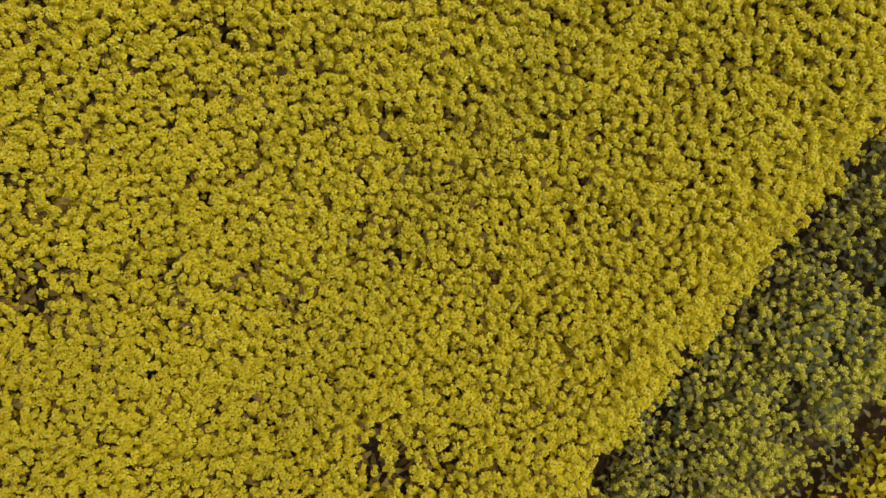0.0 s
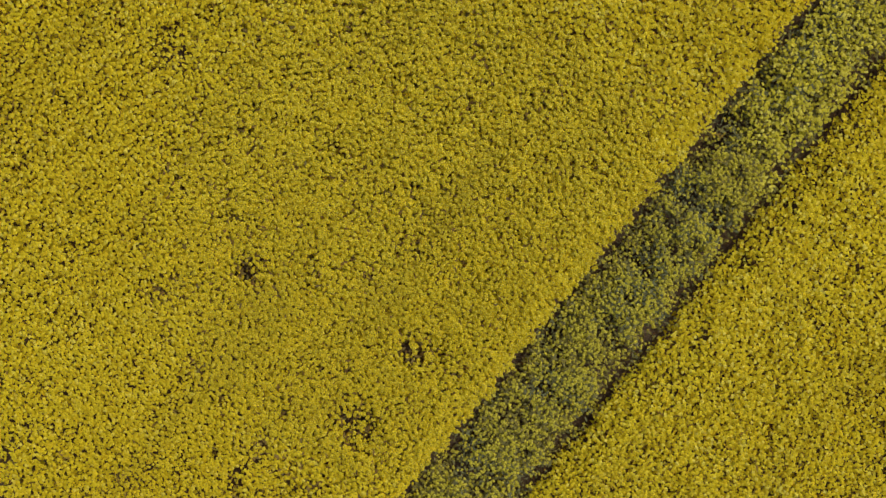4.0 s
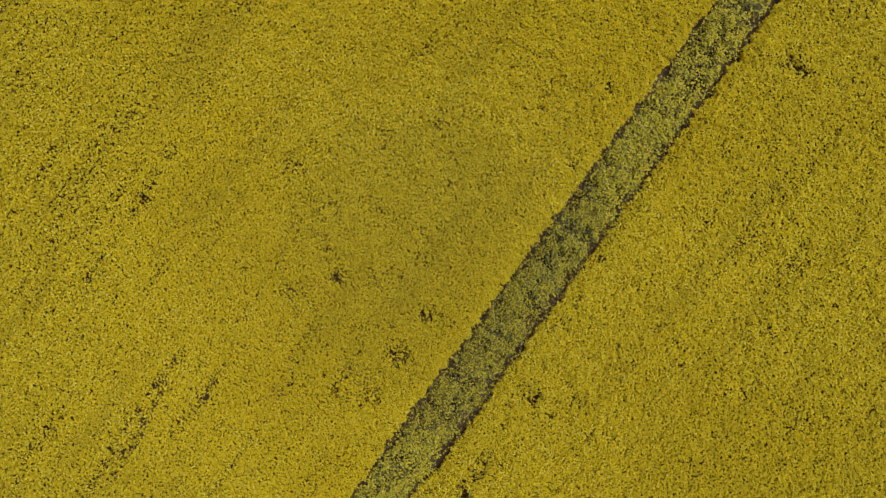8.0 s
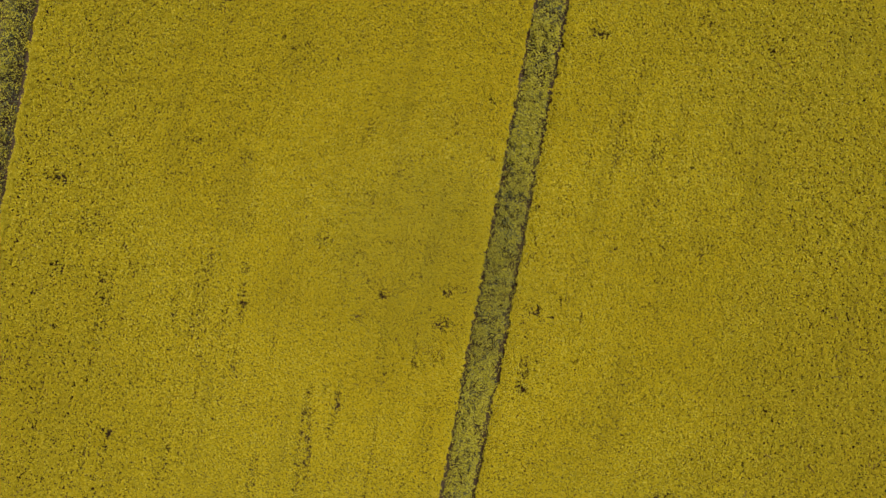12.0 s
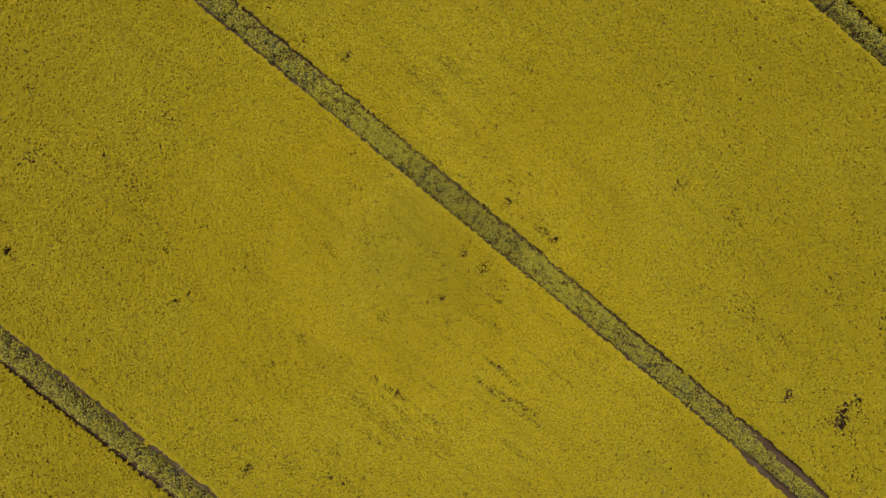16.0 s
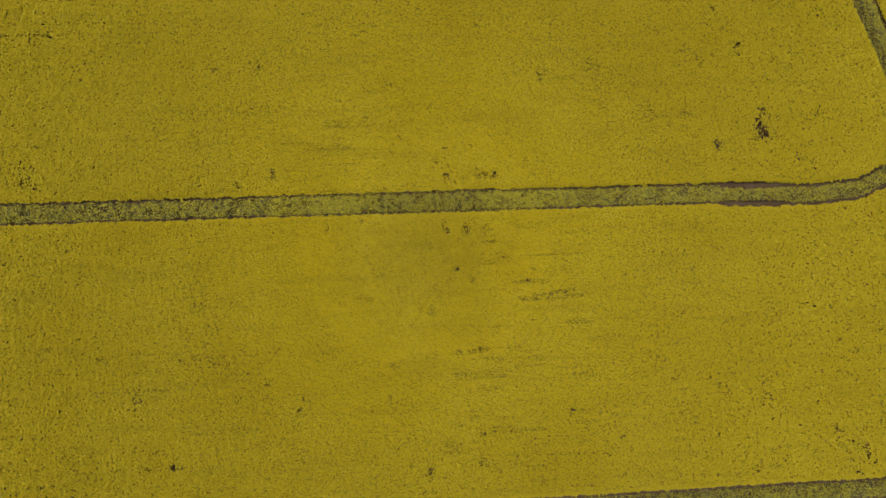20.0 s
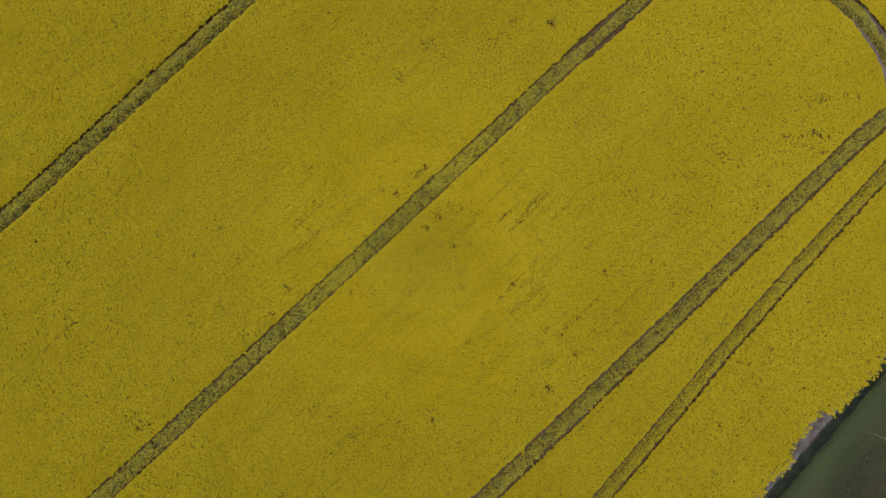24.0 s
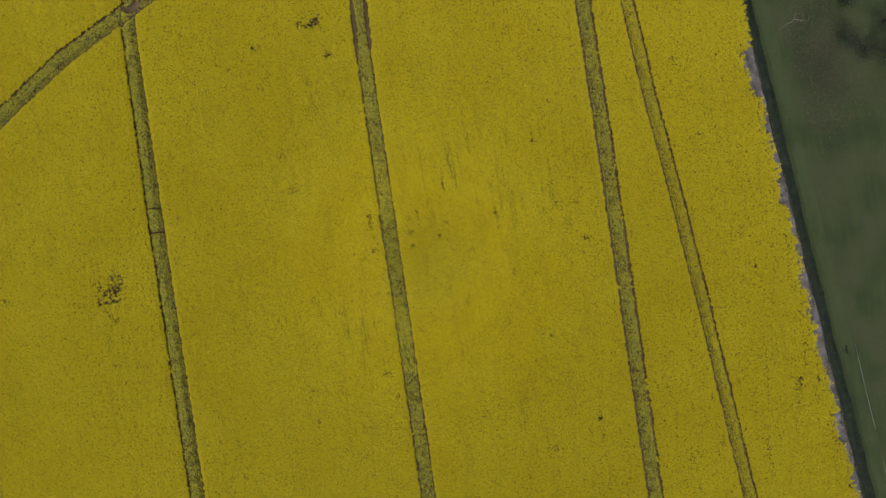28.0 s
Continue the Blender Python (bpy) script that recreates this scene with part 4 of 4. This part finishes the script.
def trailer():
    ob = tagged(new("flatbed_trailer"), "old low flatbed trailer with a pale steel rim and grey deck", "trailer")
    ob.matrix_world = pose(47.5, 33.6, 0, 0, 0, -38)
    length, width, high = 3.3, 2.4, 0.62
    for k in range(11):
        w = width / 11
        solid("deck_board", box((length - 0.1, w - 0.015, 0.04), (0, -width / 2 + w * (k + 0.5), high), 0.004), DECK, ob, smooth=False)
    for sx, sy, px, py in ((length, 0.04, 0, -width / 2), (length, 0.04, 0, width / 2), (0.04, width, -length / 2, 0), (0.04, width, length / 2, 0)):
        solid("rim", box((sx, sy, 0.12), (px, py, high), 0.008), STEEL, ob, "pale steel rim", False)
    solid("drop_side", box((length - 0.1, 0.035, 0.12), (0.15, width / 2 + 0.5, high - 0.2), 0.006), STEEL, ob, "lowered pale steel side", False)
    solid("side_arm", box((0.035, 0.85, 0.05), (-length / 2 + 0.1, width / 2 + 0.1, high - 0.16), 0.006), STEEL, ob, "pale steel arm", False)
    solid("chassis", box((length * 0.9, 0.5, 0.14), (0, 0, high - 0.12), 0.01), POST_WOOD, ob, smooth=False)
    for side in (-1, 1):
        wheel = solid("wheel", tube([(0.2, side * 0.82, 0.27), (0.2, side * 1.0, 0.27)], [0.27, 0.27], 18), RUBBER, ob)
        solid("rim", tube([(0.2, side * 0.99, 0.27), (0.2, side * 1.02, 0.27)], [0.14, 0.12], 14), STEEL, wheel)


def shrub(x, y, r, h, seed, white):
    ob = tagged(new("shrub"), "low dark green shrub with a few white blossoms" if white else "low dark green rounded shrub with twigs", "shrub", "shrubs on the meadow")
    ob.location = (x, y, 0)
    rnd = random.Random(seed)
    solid("trunk", tube([(0, 0, -0.1), (0.03, 0.02, h * 0.25), (0.02, 0.06, h * 0.45)], [0.07, 0.055, 0.04]), POST_WOOD, ob)
    tips = []
    for k in range(9):
        a, d = 6.28 * k / 9 + rnd.uniform(-0.3, 0.3), r * rnd.uniform(0.45, 0.95)
        tip = (d * math.cos(a), d * math.sin(a), h * rnd.uniform(0.45, 0.95))
        tips.append(tip)
        solid("limb", tube(wander((0.02, 0.03, h * 0.25), tip, 4, 0.06, seed * 20 + k), [0.035, 0.028, 0.02, 0.014, 0.008], 5), POST_WOOD, ob)
    gen = np.random.default_rng(seed)
    pick = gen.integers(0, len(tips), 1500)
    p = np.array(tips)[pick] * gen.uniform(0.55, 1.05, (1500, 1)) + gen.normal(0, 1, (1500, 3)) * np.array([0.2, 0.2, 0.13]) * r
    p[:, 2] = np.maximum(p[:, 2], 0.15)
    part("crown", scattered("crown", FLAT_LEAVES, p, gen.uniform(0.08, 0.16, 1500), 0.8, [BUSH_LEAF]), ob, kind="stuff")
    if white:
        top = p[p[:, 2] > h * 0.55][:white] + np.array([0, 0, 0.06])
        part("blossom", scattered("blossom", FAR, top, gen.uniform(0.03, 0.05, len(top)), 0.5, [BLOSSOM, BLOSSOM]), ob, kind="stuff")


dead_branch()
meadow_pipe()
fence_post(47.1, -11.6, 0.85, 88)
fence_post(42.6, 37.5, 0.9, 3)
mole_hill(44.35, 13.55, 0.15, 1)
mole_hill(46.9, 5.2, 0.14, 2)
trailer()
stone_pile(49.7, 31.6)
for k, (sx, sy, sr) in enumerate(((46.85, 30.34, 0.08), (49.36, 28.5, 0.08), (51.0, 29.7, 0.08), (48.58, 30.8, 0.06), (42.3, 38.1, 0.07), (51.1, 31.8, 0.09), (44.8, 35.1, 0.05))):
    loose_stone(sx, sy, sr, 70 + k)
shrub(51.4, 21.6, 1.7, 1.2, 1, 3)
shrub(55.8, 22.6, 2.0, 1.6, 2, 0)
shrub(55.4, 19.4, 1.7, 1.3, 3, 3)
shrub(51.9, 25.6, 1.2, 1.1, 4, 5)
shrub(53.4, 20.0, 1.5, 0.9, 5, 2)
shrub(51.6, 28.2, 1.2, 0.9, 6, 0)


def meadow_tufts():
    """Coarse grass on the meadow and hanging into the ditch."""
    x, y = jittered(36, 64, -44, 52, 0.3)
    u = x - ditch_x(y)
    ok = (u > 0.95) & (u < 14) & (RNG.random(len(x)) < 0.25 + 0.75 * np.maximum(step(0.4, 0.7, vnoise(x * 0.5, y * 0.5, 80)), step(2.2, 1.4, u)))
    p = np.stack([x[ok], y[ok], RNG.uniform(0.0, 0.03, ok.sum())], -1)
    blade = Shape()
    for a in (0.2, 2.2, 4.3):
        c, s = math.cos(a), math.sin(a)
        blade.v += [(-0.2 * s, 0.2 * c, 0), (0.2 * s, -0.2 * c, 0), (0.9 * c, 0.9 * s, 0.8)]
        k = len(blade.v) - 3
        blade.t.append((k, k + 1, k + 2))
        blade.m.append(0)
    q = np.random.default_rng(31).normal(0, 1, (6500, 2)) * np.array([2.3, 4.0]) + np.array([48.6, 19.6])
    q = q[(q[:, 0] - ditch_x(q[:, 1])) > 3.4 + 1.2 * vnoise(q[:, 0] * 0.6, q[:, 1] * 0.6, 33)]
    dry = np.concatenate([q, np.full((len(q), 1), 0.02)], 1)
    old = scattered("dry_grass", [blade.done()], dry, RNG.uniform(0.07, 0.14, len(dry)), 0.9, [DRY_BLADE])
    tagged(new("dry_grass", old), "worn dry brownish grass near the dead branch", "grass", kind="stuff")
    me = scattered("meadow_tufts", [blade.done()], p, RNG.uniform(0.06, 0.14, len(p)) * (1 + 0.7 * step(2.0, 1.2, p[:, 0] - ditch_x(p[:, 1]))), 0.2, [TUFT])
    tagged(new("meadow_tufts", me), "coarse short green grass tufts on the meadow", "grass", kind="stuff")



def margin_weeds():
    """Weeds, straw and clods on the bare margin and along the lip of the ditch."""
    x, y = jittered(36, 52, -40, 50, 0.13)
    u = x - ditch_x(y)
    ok = (x > crop_edge(y) - 0.1) & (u < 0.35) & (RNG.random(len(x)) < 0.12 + 0.7 * step(0.5, 0.75, vnoise(x * 1.6, y * 1.6, 83)) + 0.5 * step(-0.25, 0.1, u))
    x, y, u = x[ok], y[ok], u[ok]
    z = np.where(u < 0, ground_z(x, y) + 0.02, -0.35 * np.clip(u / 0.35, 0, 1))
    p = np.stack([x, y, z], -1)
    blade = Shape()
    for a in (0.2, 1.5, 2.8, 4.3, 5.4):
        c, s = math.cos(a), math.sin(a)
        blade.v += [(-0.18 * s, 0.18 * c, 0), (0.18 * s, -0.18 * c, 0), (0.8 * c, 0.8 * s, 0.9)]
        k = len(blade.v) - 3
        blade.t.append((k, k + 1, k + 2))
        blade.m.append(0)
    me = scattered("margin_weeds", [blade.done()], p, RNG.uniform(0.05, 0.14, len(p)), 0.3, [WEED])
    tagged(new("margin_weeds", me), "sparse dry weeds and straw on the bare field margin", "weeds", kind="stuff")


DRY_BLADE = leaf_material("dry_blade", (0.135, 0.115, 0.074), (0.165, 0.135, 0.092), (0.20, 0.165, 0.118))
TUFT = leaf_material("meadow_blade", (0.045, 0.062, 0.022), (0.07, 0.086, 0.032), (0.10, 0.095, 0.05))
WEED = leaf_material("dry_weed", (0.060, 0.066, 0.034), (0.110, 0.105, 0.060), (0.30, 0.25, 0.20))
meadow_tufts()
margin_weeds()
